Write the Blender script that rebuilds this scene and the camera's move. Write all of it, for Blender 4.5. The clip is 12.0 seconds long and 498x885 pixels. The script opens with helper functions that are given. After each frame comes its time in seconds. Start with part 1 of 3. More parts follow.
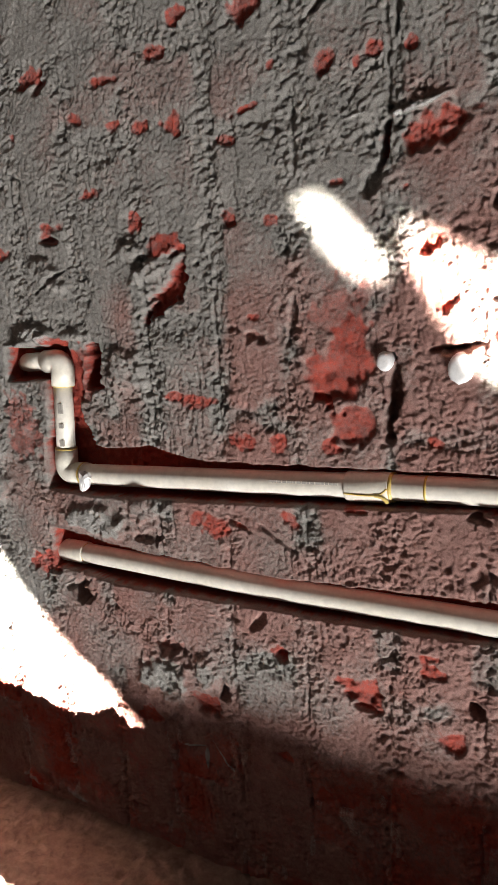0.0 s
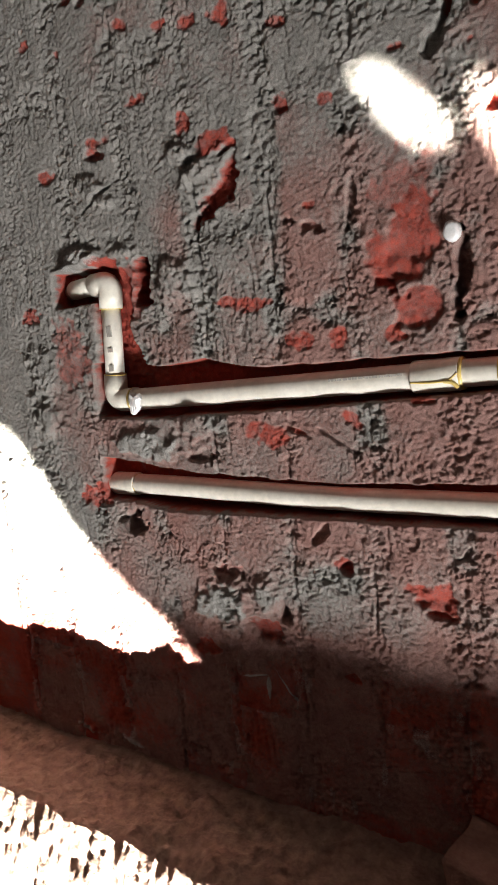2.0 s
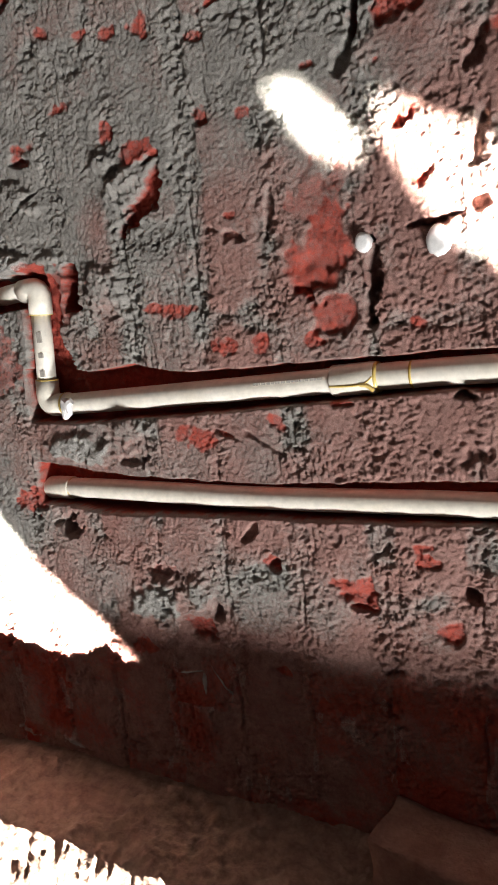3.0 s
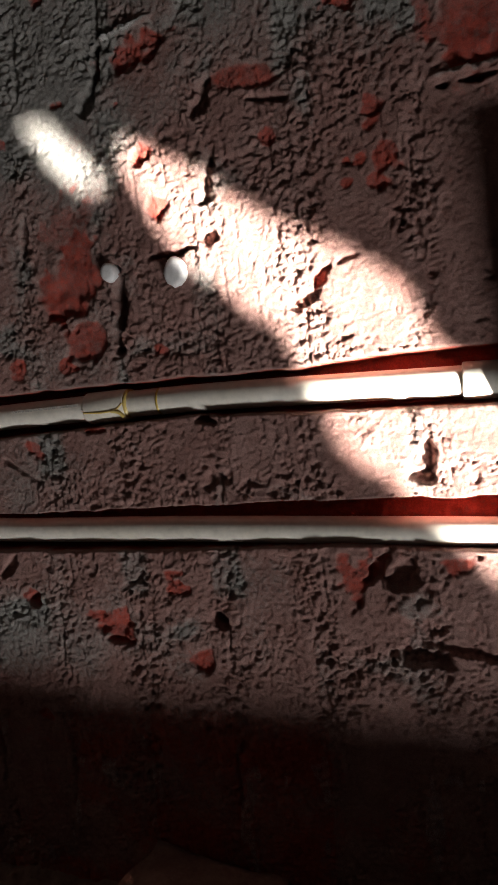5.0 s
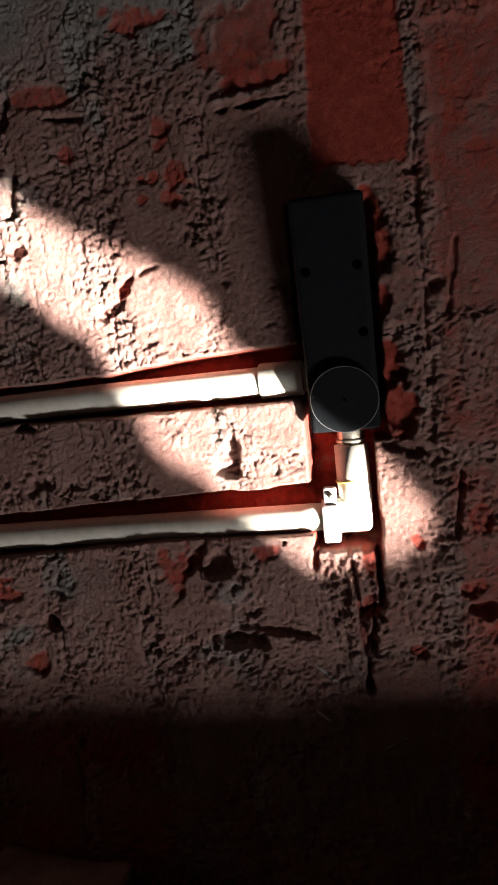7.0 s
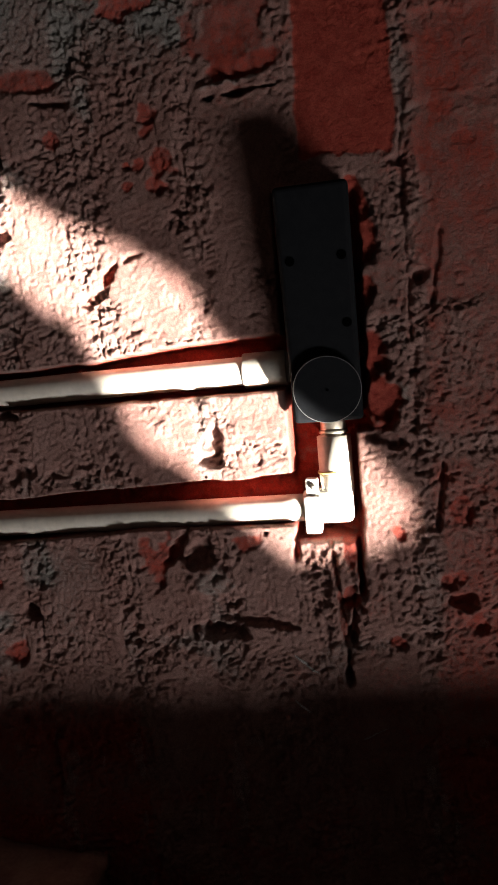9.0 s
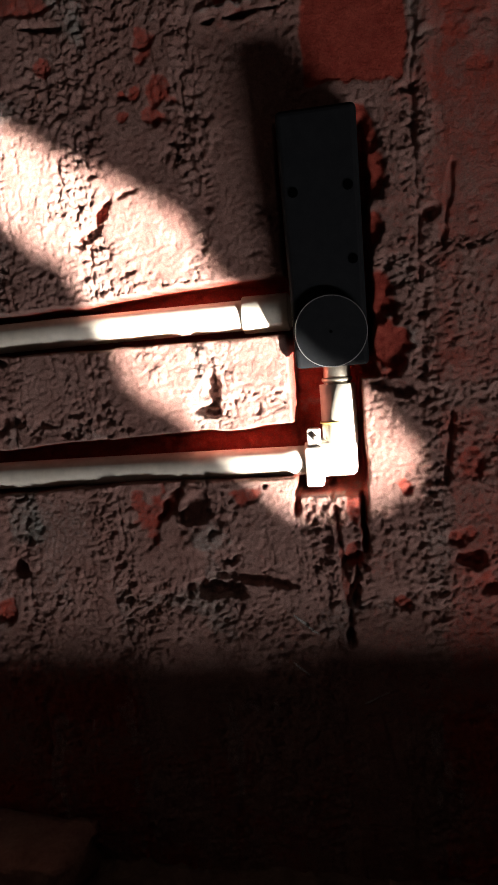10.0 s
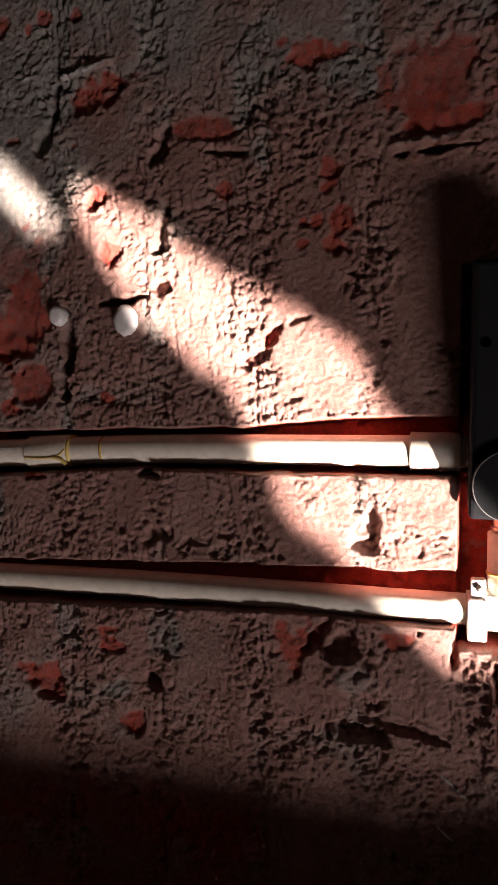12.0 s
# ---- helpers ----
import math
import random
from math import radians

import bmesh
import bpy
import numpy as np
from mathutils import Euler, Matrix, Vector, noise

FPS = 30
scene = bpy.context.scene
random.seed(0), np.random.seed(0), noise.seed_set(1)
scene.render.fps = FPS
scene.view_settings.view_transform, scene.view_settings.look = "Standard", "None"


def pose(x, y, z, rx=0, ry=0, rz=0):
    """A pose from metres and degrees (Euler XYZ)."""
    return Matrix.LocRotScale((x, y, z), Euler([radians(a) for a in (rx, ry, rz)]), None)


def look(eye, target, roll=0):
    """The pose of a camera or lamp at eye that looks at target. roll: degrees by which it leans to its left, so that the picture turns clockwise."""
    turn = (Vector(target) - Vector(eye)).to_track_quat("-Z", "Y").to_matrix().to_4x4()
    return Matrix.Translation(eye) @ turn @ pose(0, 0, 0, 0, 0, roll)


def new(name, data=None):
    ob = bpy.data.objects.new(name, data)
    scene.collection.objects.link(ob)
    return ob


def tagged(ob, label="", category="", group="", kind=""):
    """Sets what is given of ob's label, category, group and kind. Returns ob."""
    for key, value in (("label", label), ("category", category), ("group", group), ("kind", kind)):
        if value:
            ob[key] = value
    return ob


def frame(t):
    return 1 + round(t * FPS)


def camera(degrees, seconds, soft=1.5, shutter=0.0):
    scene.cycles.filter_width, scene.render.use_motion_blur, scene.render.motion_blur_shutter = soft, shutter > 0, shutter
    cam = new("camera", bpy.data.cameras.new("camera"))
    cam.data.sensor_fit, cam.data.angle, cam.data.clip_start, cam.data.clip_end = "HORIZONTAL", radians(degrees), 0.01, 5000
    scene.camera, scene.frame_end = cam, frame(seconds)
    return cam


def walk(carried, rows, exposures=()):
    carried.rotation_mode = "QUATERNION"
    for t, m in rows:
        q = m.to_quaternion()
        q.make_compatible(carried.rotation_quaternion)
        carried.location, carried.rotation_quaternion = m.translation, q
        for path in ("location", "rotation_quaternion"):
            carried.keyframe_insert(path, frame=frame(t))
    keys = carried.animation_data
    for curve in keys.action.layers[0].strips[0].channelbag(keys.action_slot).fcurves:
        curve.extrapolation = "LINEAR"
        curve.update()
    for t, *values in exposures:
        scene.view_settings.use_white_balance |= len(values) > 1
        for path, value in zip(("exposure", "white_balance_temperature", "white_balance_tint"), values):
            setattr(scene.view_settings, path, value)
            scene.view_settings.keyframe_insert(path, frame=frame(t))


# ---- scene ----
cam = camera(40.5, 12.0)
STAND = pose(0, 0, 1.1, 0, -90, 0)
PATH = [
    (0, (-0.136, -0.519, 0.556), (-1.097, 1.188, 0.153), -2.8),
    (0.5, (-0.112, -0.52, 0.546), (-1.068, 1.23, 0.395), -1.3),
    (1, (-0.131, -0.527, 0.493), (-1.132, 1.198, 0.338), -1.7),
    (1.5, (-0.141, -0.525, 0.476), (-1.172, 1.181, 0.311), -1.4),
    (2, (-0.163, -0.529, 0.452), (-1.212, 1.139, 0.106), -4.9),
    (2.5, (-0.158, -0.53, 0.468), (-1.182, 1.148, 0.102), -4.0),
    (2.7, (-0.149, -0.533, 0.467), (-1.125, 1.168, 0.075), -4.5),
    (4.5, (-0.063, -0.507, 0.41), (-0.767, 1.354, 0.208), -5.7),
    (5, (-0.026, -0.499, 0.415), (-0.654, 1.39, 0.225), -3.6),
    (5.5, (0.011, -0.498, 0.409), (-0.516, 1.421, 0.215), -5.2),
    (6, (0.027, -0.505, 0.415), (-0.435, 1.432, 0.231), -5.2),
    (6.5, (0.044, -0.508, 0.416), (-0.35, 1.443, 0.225), -5.2),
    (7, (0.053, -0.511, 0.41), (-0.313, 1.445, 0.209), -5.8),
    (7.5, (0.054, -0.514, 0.41), (-0.271, 1.45, 0.225), -6.3),
    (7.7, (0.059, -0.513, 0.412), (-0.263, 1.452, 0.233), -6.4),
    (9.3, (0.059, -0.507, 0.395), (-0.304, 1.446, 0.163), -4.5),
    (9.5, (0.058, -0.504, 0.387), (-0.337, 1.44, 0.13), -4.8),
    (10, (0.055, -0.488, 0.367), (-0.294, 1.468, 0.138), -4.4),
    (10.5, (0.066, -0.473, 0.371), (-0.292, 1.494, 0.323), -2.7),
    (11, (0.052, -0.473, 0.391), (-0.342, 1.485, 0.489), -2.8),
    (11.2, (0.023, -0.492, 0.477), (-0.479, 1.439, 0.335), -1.5),
    (11.5, (-0.02, -0.48, 0.429), (-0.604, 1.432, 0.424), 1.5),
    (12, (-0.007, -0.475, 0.445), (-0.568, 1.439, 0.3), -0.4),
]
walk(cam, [(t, STAND @ look(eye, target, roll)) for t, eye, target, roll in PATH], exposures=[
    (0, 5.1, 6500, 10), (1, 5.05, 6500, 10), (2.0, 5.0, 6450, 9), (2.5, 5.2, 6450, 9), (2.7, 5.2, 6450, 9), (4.3, 4.25, 6450, 9), (5.0, 3.2, 6450, 11),
    (5.5, 2.85, 6500, 12), (7.7, 2.85, 6550, 12), (9.5, 2.95, 6700, 15), (10.5, 2.95, 6650, 14), (11, 3.0, 6900, 18), (11.5, 2.95, 7300, 28), (12, 2.95, 7300, 28)])

import functools

# ---- light ----
# The wall is laid out lying on its side (x along its height, z across it, y into it);
# STAND sets the whole place upright.
SUN_A, SUN_B = -1.10, 1.05      # sunlight runs (SUN_A, 1, SUN_B)
MASK_DIST = 2.2                    # how far the added sun mask stands before the wall
GROUND, CEIL, RETURN = -1.1, 1.66, -0.035
PIER = 0.121                    # depth of the pier beside the wall

sun_from = STAND.to_3x3() @ Vector((-SUN_A, -1, -SUN_B)).normalized()
world = bpy.data.worlds.new("sky")
scene.world = world
world.use_nodes = True
sky = world.node_tree.nodes.new("ShaderNodeTexSky")
sky.sky_type, sky.sun_disc = "NISHITA", False
sky.sun_elevation = math.asin(sun_from.z)
sky.sun_rotation = math.atan2(sun_from.x, sun_from.y)
world.node_tree.links.new(sky.outputs[0], world.node_tree.nodes["Background"].inputs[0])
world.node_tree.nodes["Background"].inputs[1].default_value = 0.0018

sun = new("sun", bpy.data.lights.new("sun", "SUN"))
sun.data.energy, sun.data.angle, sun.data.color = 5.0, radians(0.3), (1.0, 0.95, 0.87)
sun.matrix_world = STAND @ look((-SUN_A, -1, -SUN_B), (0, 0, 0))

# area lamp added for sky light from an open side out of view
opening = new("side_daylight_lamp", bpy.data.lights.new("side_daylight_lamp", "AREA"))
opening.data.shape, opening.data.size, opening.data.size_y = "RECTANGLE", 2.8, 0.8
opening.data.energy, opening.data.color = 29.0, (1.0, 0.975, 0.965)
opening.matrix_world = STAND @ look((2.6, -2.05, -2.85), (2.6, 0, -2.85))


# ---- materials ----
def material(name, rough=0.85, metal=0.0):
    m = bpy.data.materials.new(name)
    m.use_nodes = True
    nt = m.node_tree
    b = nt.nodes["Principled BSDF"]
    b.inputs["Roughness"].default_value, b.inputs["Metallic"].default_value = rough, metal
    return m, nt, b


def node(nt, kind, **inputs):
    n = nt.nodes.new(kind)
    for key, value in inputs.items():
        n.inputs[key.replace("_", " ")].default_value = value
    return n


def place(nt):
    return nt.nodes.new("ShaderNodeNewGeometry").outputs["Position"]


def noise_tex(nt, where, scale, detail=4.0, rough=0.6, distortion=0.0):
    n = node(nt, "ShaderNodeTexNoise", Scale=scale, Detail=detail, Roughness=rough, Distortion=distortion)
    nt.links.new(where, n.inputs["Vector"])
    return n.outputs["Fac"]


def ramp(nt, fac, low, high, a=(0, 0, 0, 1), b=(1, 1, 1, 1)):
    r = nt.nodes.new("ShaderNodeValToRGB")
    r.color_ramp.elements[0].position, r.color_ramp.elements[1].position = low, high
    r.color_ramp.elements[0].color, r.color_ramp.elements[1].color = a, b
    nt.links.new(fac, r.inputs["Fac"])
    return r.outputs["Color"]


def mix(nt, fac, a, b, blend="MIX"):
    n = nt.nodes.new("ShaderNodeMix")
    n.data_type, n.blend_type = "RGBA", blend
    for value, socket in ((fac, n.inputs[0]), (a, n.inputs[6]), (b, n.inputs[7])):
        if isinstance(value, bpy.types.NodeSocket):
            nt.links.new(value, socket)
        elif isinstance(value, (int, float)) or len(value) == 4:
            socket.default_value = value
        else:
            socket.default_value = (*value, 1)
    return n.outputs[2]


def math_node(nt, op, a, b):
    n = nt.nodes.new("ShaderNodeMath")
    n.operation = op
    for value, socket in ((a, n.inputs[0]), (b, n.inputs[1])):
        if isinstance(value, bpy.types.NodeSocket):
            nt.links.new(value, socket)
        else:
            socket.default_value = value
    return n.outputs[0]


def bump(nt, b, height, strength, distance, chain=None):
    n = node(nt, "ShaderNodeBump", Strength=strength, Distance=distance)
    nt.links.new(height, n.inputs["Height"])
    if chain:
        nt.links.new(chain, n.inputs["Normal"])
    nt.links.new(n.outputs["Normal"], b.inputs["Normal"])
    return n.outputs["Normal"]


def attribute(nt, name):
    n = nt.nodes.new("ShaderNodeAttribute")
    n.attribute_name = name
    return n.outputs["Fac"]


def wall_material():
    m, nt, b = material("cement_smeared_brick", 0.92)
    p = place(nt)
    mid, clod, fine, grit = (noise_tex(nt, p, s, 7, r) for s, r in ((45, 0.6), (120, 0.72), (260, 0.7), (900, 0.7)))
    dusty = mix(nt, ramp(nt, mid, 0.35, 0.68), (0.255, 0.130, 0.108), (0.355, 0.212, 0.182))
    grey = mix(nt, ramp(nt, mid, 0.3, 0.7), (0.195, 0.186, 0.168), (0.315, 0.298, 0.270))
    red = mix(nt, ramp(nt, clod, 0.3, 0.7), (0.270, 0.024, 0.014), (0.450, 0.078, 0.050))
    info = nt.nodes.new("ShaderNodeObjectInfo")
    dusty = mix(nt, 0.25, dusty, ramp(nt, info.outputs["Random"], 0.0, 1.0, (0.21, 0.11, 0.09, 1), (0.38, 0.25, 0.215, 1)))
    cement = math_node(nt, "ADD", attribute(nt, "cement"), math_node(nt, "MULTIPLY", math_node(nt, "SUBTRACT", fine, 0.5), 0.9))
    c = mix(nt, ramp(nt, cement, 0.25, 0.75), dusty, grey)
    ragged = math_node(nt, "ADD", math_node(nt, "MULTIPLY", math_node(nt, "SUBTRACT", clod, 0.5), 1.0), math_node(nt, "MULTIPLY", math_node(nt, "SUBTRACT", fine, 0.5), 0.7))
    bare = math_node(nt, "ADD", attribute(nt, "bare"), ragged)
    c = mix(nt, ramp(nt, bare, 0.34, 0.95, (0, 0, 0, 1), (0.92, 0.92, 0.92, 1)), c, red)
    pale = math_node(nt, "ADD", attribute(nt, "pale"), math_node(nt, "MULTIPLY", math_node(nt, "SUBTRACT", grit, 0.5), 0.9))
    c = mix(nt, ramp(nt, pale, 0.40, 0.85), c, (0.46, 0.45, 0.42))
    speck = ramp(nt, fine, 0.25, 0.70, (0.80, 0.80, 0.80, 1), (1.16, 1.16, 1.16, 1))
    c = mix(nt, 1.0, c, speck, "MULTIPLY")
    sand = ramp(nt, grit, 0.30, 0.72, (0.72, 0.72, 0.72, 1), (1.22, 1.22, 1.22, 1))
    c = mix(nt, 1.0, c, sand, "MULTIPLY")
    nt.links.new(c, b.inputs["Base Color"])
    pits = ramp(nt, noise_tex(nt, p, 420, 4, 0.65), 0.28, 0.50)
    h = bump(nt, b, clod, 0.35, 0.002)
    h = bump(nt, b, pits, 0.45, 0.0011, h)
    h = bump(nt, b, fine, 0.45, 0.0016, h)
    bump(nt, b, grit, 0.8, 0.0010, h)
    b.inputs["Specular IOR Level"].default_value = 0.2
    return m


def plain(name, low, high, rough=0.85, scale=40, relief=0.3, depth=0.002, metal=0.0, specular=0.5):
    m, nt, b = material(name, rough, metal)
    p = place(nt)
    f, g = noise_tex(nt, p, scale, 5, 0.6), noise_tex(nt, p, scale * 6, 3, 0.6)
    c = mix(nt, ramp(nt, f, 0.3, 0.7), low, high)
    c = mix(nt, 1.0, c, ramp(nt, g, 0.25, 0.65, (0.85, 0.85, 0.85, 1), (1.05, 1.05, 1.05, 1)), "MULTIPLY")
    nt.links.new(c, b.inputs["Base Color"])
    if relief:
        bump(nt, b, g, relief, depth)
    b.inputs["Specular IOR Level"].default_value = specular
    return m


WALL = wall_material()
# dark colour chosen to lower the light bounced by unseen surfaces
PLASTER = plain("low_bounce_render", (0.125, 0.090, 0.075), (0.195, 0.143, 0.118), 0.95, 12, 0.5, 0.004)
PIPE = plain("cream_pipe_plastic", (0.70, 0.66, 0.55), (0.80, 0.77, 0.68), 0.38, 22, 0.05, 0.0004)
FITTING = plain("cream_fitting_plastic", (0.74, 0.70, 0.58), (0.82, 0.79, 0.69), 0.35, 30, 0.05, 0.0004)
GLUE = plain("yellow_solvent_cement", (0.62, 0.44, 0.09), (0.76, 0.60, 0.22), 0.3, 60, 0.2, 0.0006)
BLACK = plain("black_moulded_plastic", (0.0055, 0.0065, 0.008), (0.009, 0.0105, 0.012), 0.75, 120, 0.12, 0.0003, specular=0.12)
# near-black that paints the shade inside small holes
HOLE_SHADE = plain("hole_shade_black", (0.0004, 0.0004, 0.0004), (0.0006, 0.0006, 0.0006), 0.95, 120, 0.0, specular=0.02)
WHITE = plain("white_plastic", (0.72, 0.72, 0.70), (0.82, 0.82, 0.80), 0.4, 60, 0.1, 0.0005)
THREAD = plain("brushed_nickel_brass", (0.42, 0.38, 0.30), (0.55, 0.51, 0.43), 0.35, 90, 0.1, 0.0004, 0.9)
INK = plain("faded_black_ink", (0.32, 0.30, 0.26), (0.48, 0.45, 0.40), 0.6, 200, 0.0)
BLUE = plain("blue_conduit_plastic", (0.020, 0.16, 0.28), (0.04, 0.24, 0.38), 0.4, 40, 0.1, 0.0006)
blue_nt = BLUE.node_tree
blue_shader = blue_nt.nodes["Principled BSDF"]
scuffed = mix(blue_nt, ramp(blue_nt, noise_tex(blue_nt, place(blue_nt), 42, 8, 0.7, 0.6), 0.57, 0.63), blue_shader.inputs["Base Color"].links[0].from_socket, (0.50, 0.55, 0.55))
blue_nt.links.new(scuffed, blue_shader.inputs["Base Color"])
SAND = plain("brown_sandy_soil", (0.165, 0.105, 0.080), (0.275, 0.190, 0.150), 0.95, 55, 0.6, 0.002, specular=0.15)
SHEET = plain("sun_mask_sheet", (0.05, 0.05, 0.055), (0.09, 0.09, 0.095), 0.9, 8, 0.2, 0.003)
BRICK = plain("loose_dusty_brick", (0.20, 0.105, 0.080), (0.30, 0.185, 0.145), 0.95, 45, 0.6, 0.003, specular=0.2)
YELLOW = plain("yellow_wire_insulation", (0.55, 0.36, 0.04), (0.66, 0.45, 0.08), 0.4, 40, 0.0)
GREEN = plain("green_wire_insulation", (0.05, 0.28, 0.10), (0.08, 0.36, 0.14), 0.4, 40, 0.0)


# ---- mesh helpers ----
def part(name, bm, mat, parent=None, label="", smooth=False):
    me = bpy.data.meshes.new(name)
    bm.to_mesh(me)
    bm.free()
    me.materials.append(mat)
    if smooth:
        for poly in me.polygons:
            poly.use_smooth = True
    ob = new(name, me)
    if parent:
        ob.parent = parent
    if label:
        ob["label"] = label
    return ob


def base(name, where, label, category, group="", kind=""):
    ob = new(name)
    ob.location = where
    ob.empty_display_size = 0.02
    return tagged(ob, label, category, group, kind)


def under(ob, parent):
    """Hang ob, built in world places, under parent without moving it."""
    ob.parent = parent
    ob.matrix_parent_inverse = Matrix.Translation(parent.location).inverted()
    return ob


def box(lo, hi, bevel=0.0, segments=2):
    bm = bmesh.new()
    bmesh.ops.create_cube(bm, size=1)
    for v in bm.verts:
        v.co = Vector([lo[i] if v.co[i] < 0 else hi[i] for i in range(3)])
    if bevel:
        bmesh.ops.bevel(bm, geom=bm.edges[:], offset=bevel, segments=segments, affect="EDGES", profile=0.5)
    return bm


def smooth_path(points, steps=8):
    """A rounded line through the points."""
    pts = [Vector(p) for p in points]
    out = []
    for i in range(len(pts) - 1):
        p0, p1, p2, p3 = pts[max(i - 1, 0)], pts[i], pts[i + 1], pts[min(i + 2, len(pts) - 1)]
        for k in range(steps):
            t = k / steps
            out.append(0.5 * ((2 * p1) + (p2 - p0) * t + (2 * p0 - 5 * p1 + 4 * p2 - p3) * t * t + (3 * p1 - p0 - 3 * p2 + p3) * t ** 3))
    out.append(pts[-1])
    return out


def tube(points, radius, sides=20, bm=None, radii=None):
    bm = bm or bmesh.new()
    pts = [Vector(p) for p in points]
    rings, side = [], None
    for i, p in enumerate(pts):
        way = (pts[min(i + 1, len(pts) - 1)] - pts[max(i - 1, 0)]).normalized()
        side = (side - way * side.dot(way)).normalized() if side else way.orthogonal().normalized()
        up = way.cross(side)
        r = radii[i] if radii else radius
        rings.append([bm.verts.new(p + (side * math.cos(a) + up * math.sin(a)) * r) for a in [2 * math.pi * k / sides for k in range(sides)]])
    for a, b in zip(rings, rings[1:]):
        for k in range(sides):
            bm.faces.new((a[k], a[(k + 1) % sides], b[(k + 1) % sides], b[k]))
    bm.faces.new(rings[0][::-1])
    bm.faces.new(rings[-1])
    bmesh.ops.recalc_face_normals(bm, faces=bm.faces[:])
    return bm


def collar(a, b, radius, round_off=0.0012):
    """A sleeve from a to b with rounded ends."""
    a, b = Vector(a), Vector(b)
    w = (b - a).normalized() * round_off
    return tube([a, a + w * 0.3, a + w, b - w, b - w * 0.3, b], radius, 28, radii=[radius - round_off, radius - 0.3 * round_off, radius, radius, radius - 0.3 * round_off, radius - round_off])


# ---- the relief of the wall ----
rng = np.random.RandomState(7)


@functools.lru_cache(None)
def table(seed):
    return np.random.RandomState(seed).uniform(-1, 1, (256, 256))


def lattice(x, z, size, seed):
    """Smooth random field with cells of that size, about -1 to 1."""
    g = table(seed)
    u, v = x / size + 57.3, z / size + 91.7
    i, j = np.floor(u).astype(int), np.floor(v).astype(int)
    a, b = u - i, v - j
    a, b = a * a * (3 - 2 * a), b * b * (3 - 2 * b)
    i, j, i1, j1 = i % 256, j % 256, (i + 1) % 256, (j + 1) % 256
    return (g[i, j] * (1 - a) + g[i1, j] * a) * (1 - b) + (g[i, j1] * (1 - a) + g[i1, j1] * a) * b


def fbm(x, z, size, seed, octaves=3):
    total, amp, norm = 0, 1.0, 0
    for k in range(octaves):
        total = total + amp * lattice(x + 0.13 * k, z - 0.07 * k, size / 2 ** k, seed + k)
        norm, amp = norm + amp, amp * 0.5
    return total / norm


def grains(x, z, size, seed):
    """Packed rounded grains of about that size: 1 on top of a grain, 0 in the creases."""
    g, h = table(seed), table(seed + 1)
    u, v = x / size + 31.7, z / size + 77.1
    i, j = np.floor(u).astype(int), np.floor(v).astype(int)
    near = np.full(x.shape, 9.0)
    for di in (-1, 0, 1):
        for dj in (-1, 0, 1):
            a, b = (i + di) % 256, (j + dj) % 256
            near = np.minimum(near, (i + di + 0.5 + 0.45 * g[a, b] - u) ** 2 + (j + dj + 0.5 + 0.45 * h[a, b] - v) ** 2)
    return np.clip(1 - near, 0, 1)


def step(lo, hi, v):
    t = np.clip((v - lo) / (hi - lo), 0, 1)
    return t * t * (3 - 2 * t)


def grid_line(lo, hi, core_lo, core_hi, fine, coarse):
    return np.concatenate([np.arange(lo, core_lo, coarse), np.arange(core_lo, core_hi, fine), np.arange(core_hi, hi + coarse, coarse)])


XS = grid_line(-1.10, 0.46, -0.86, 0.20, 0.0011, 0.006)
ZS = grid_line(-0.07, 1.06, -0.03, 0.90, 0.0011, 0.006)
GX, GZ = np.meshgrid(XS, ZS, indexing="ij")
WX = GX + 0.0030 * fbm(GX, GZ, 0.03, 11) + 0.0012 * fbm(GX, GZ, 0.008, 17, 2)
WZ = GZ + 0.0030 * fbm(GX, GZ, 0.03, 23) + 0.0012 * fbm(GX, GZ, 0.008, 29, 2)
PITCH, FIRST, LONG = 0.079, -0.298, 0.238
COLUMN = np.floor((WX - FIRST) / PITCH + 0.5).astype(int)     # the joint nearest to each place
COURSE = np.floor((WX - FIRST) / PITCH).astype(int)
to_joint = np.abs(WX - FIRST - COLUMN * PITCH)
shift = np.array([(0.35 if k % 2 else 0.86) * LONG + 0.02 * math.sin(k * 2.7) for k in range(-40, 40)])[COURSE + 40]
ROW = np.floor((WZ - shift) / LONG).astype(int)
up = (WZ - shift) / LONG - ROW
to_bed = np.minimum(up, 1 - up) * LONG
JOINT = np.minimum(to_joint, to_bed)

crumb = fbm(GX, GZ, 0.012, 41, 3)
grain = fbm(GX, GZ, 0.0055, 47, 2)
slow = fbm(GX, GZ, 0.11, 53, 3)
in_joint = 1 - step(0.004, 0.0105, JOINT + 0.004 * lattice(GX, GZ, 0.02, 59))
patchy = step(-0.35, 0.35, lattice(GX, GZ, 0.05, 61) + 0.4 * lattice(GX, GZ, 0.017, 62))

fleck = lattice(GX, GZ, 0.0021, 49) + 0.6 * lattice(GX, GZ, 0.0012, 50)
rough_zone = step(-0.25, 0.45, lattice(GX, GZ, 0.045, 63) + 0.5 * lattice(GX, GZ, 0.018, 64)) * (1 - 0.5 * step(0.25, 0.45, -GX))
near_joint = 1 - step(0.006, 0.017, JOINT + 0.008 * lattice(GX, GZ, 0.03, 65))
small = grains(GX, GZ, 0.0026, 141)


def creased(size, seed, octaves=4):
    """Rough broken ground with sharp creases, 0 in them."""
    total, amp = 0, 1.0
    for k in range(octaves):
        total = total + amp * np.abs(lattice(GX + 0.3 * GZ + 0.11 * k, GZ - 0.3 * GX, size / 1.9 ** k, seed + k))
        amp *= 0.62
    return total


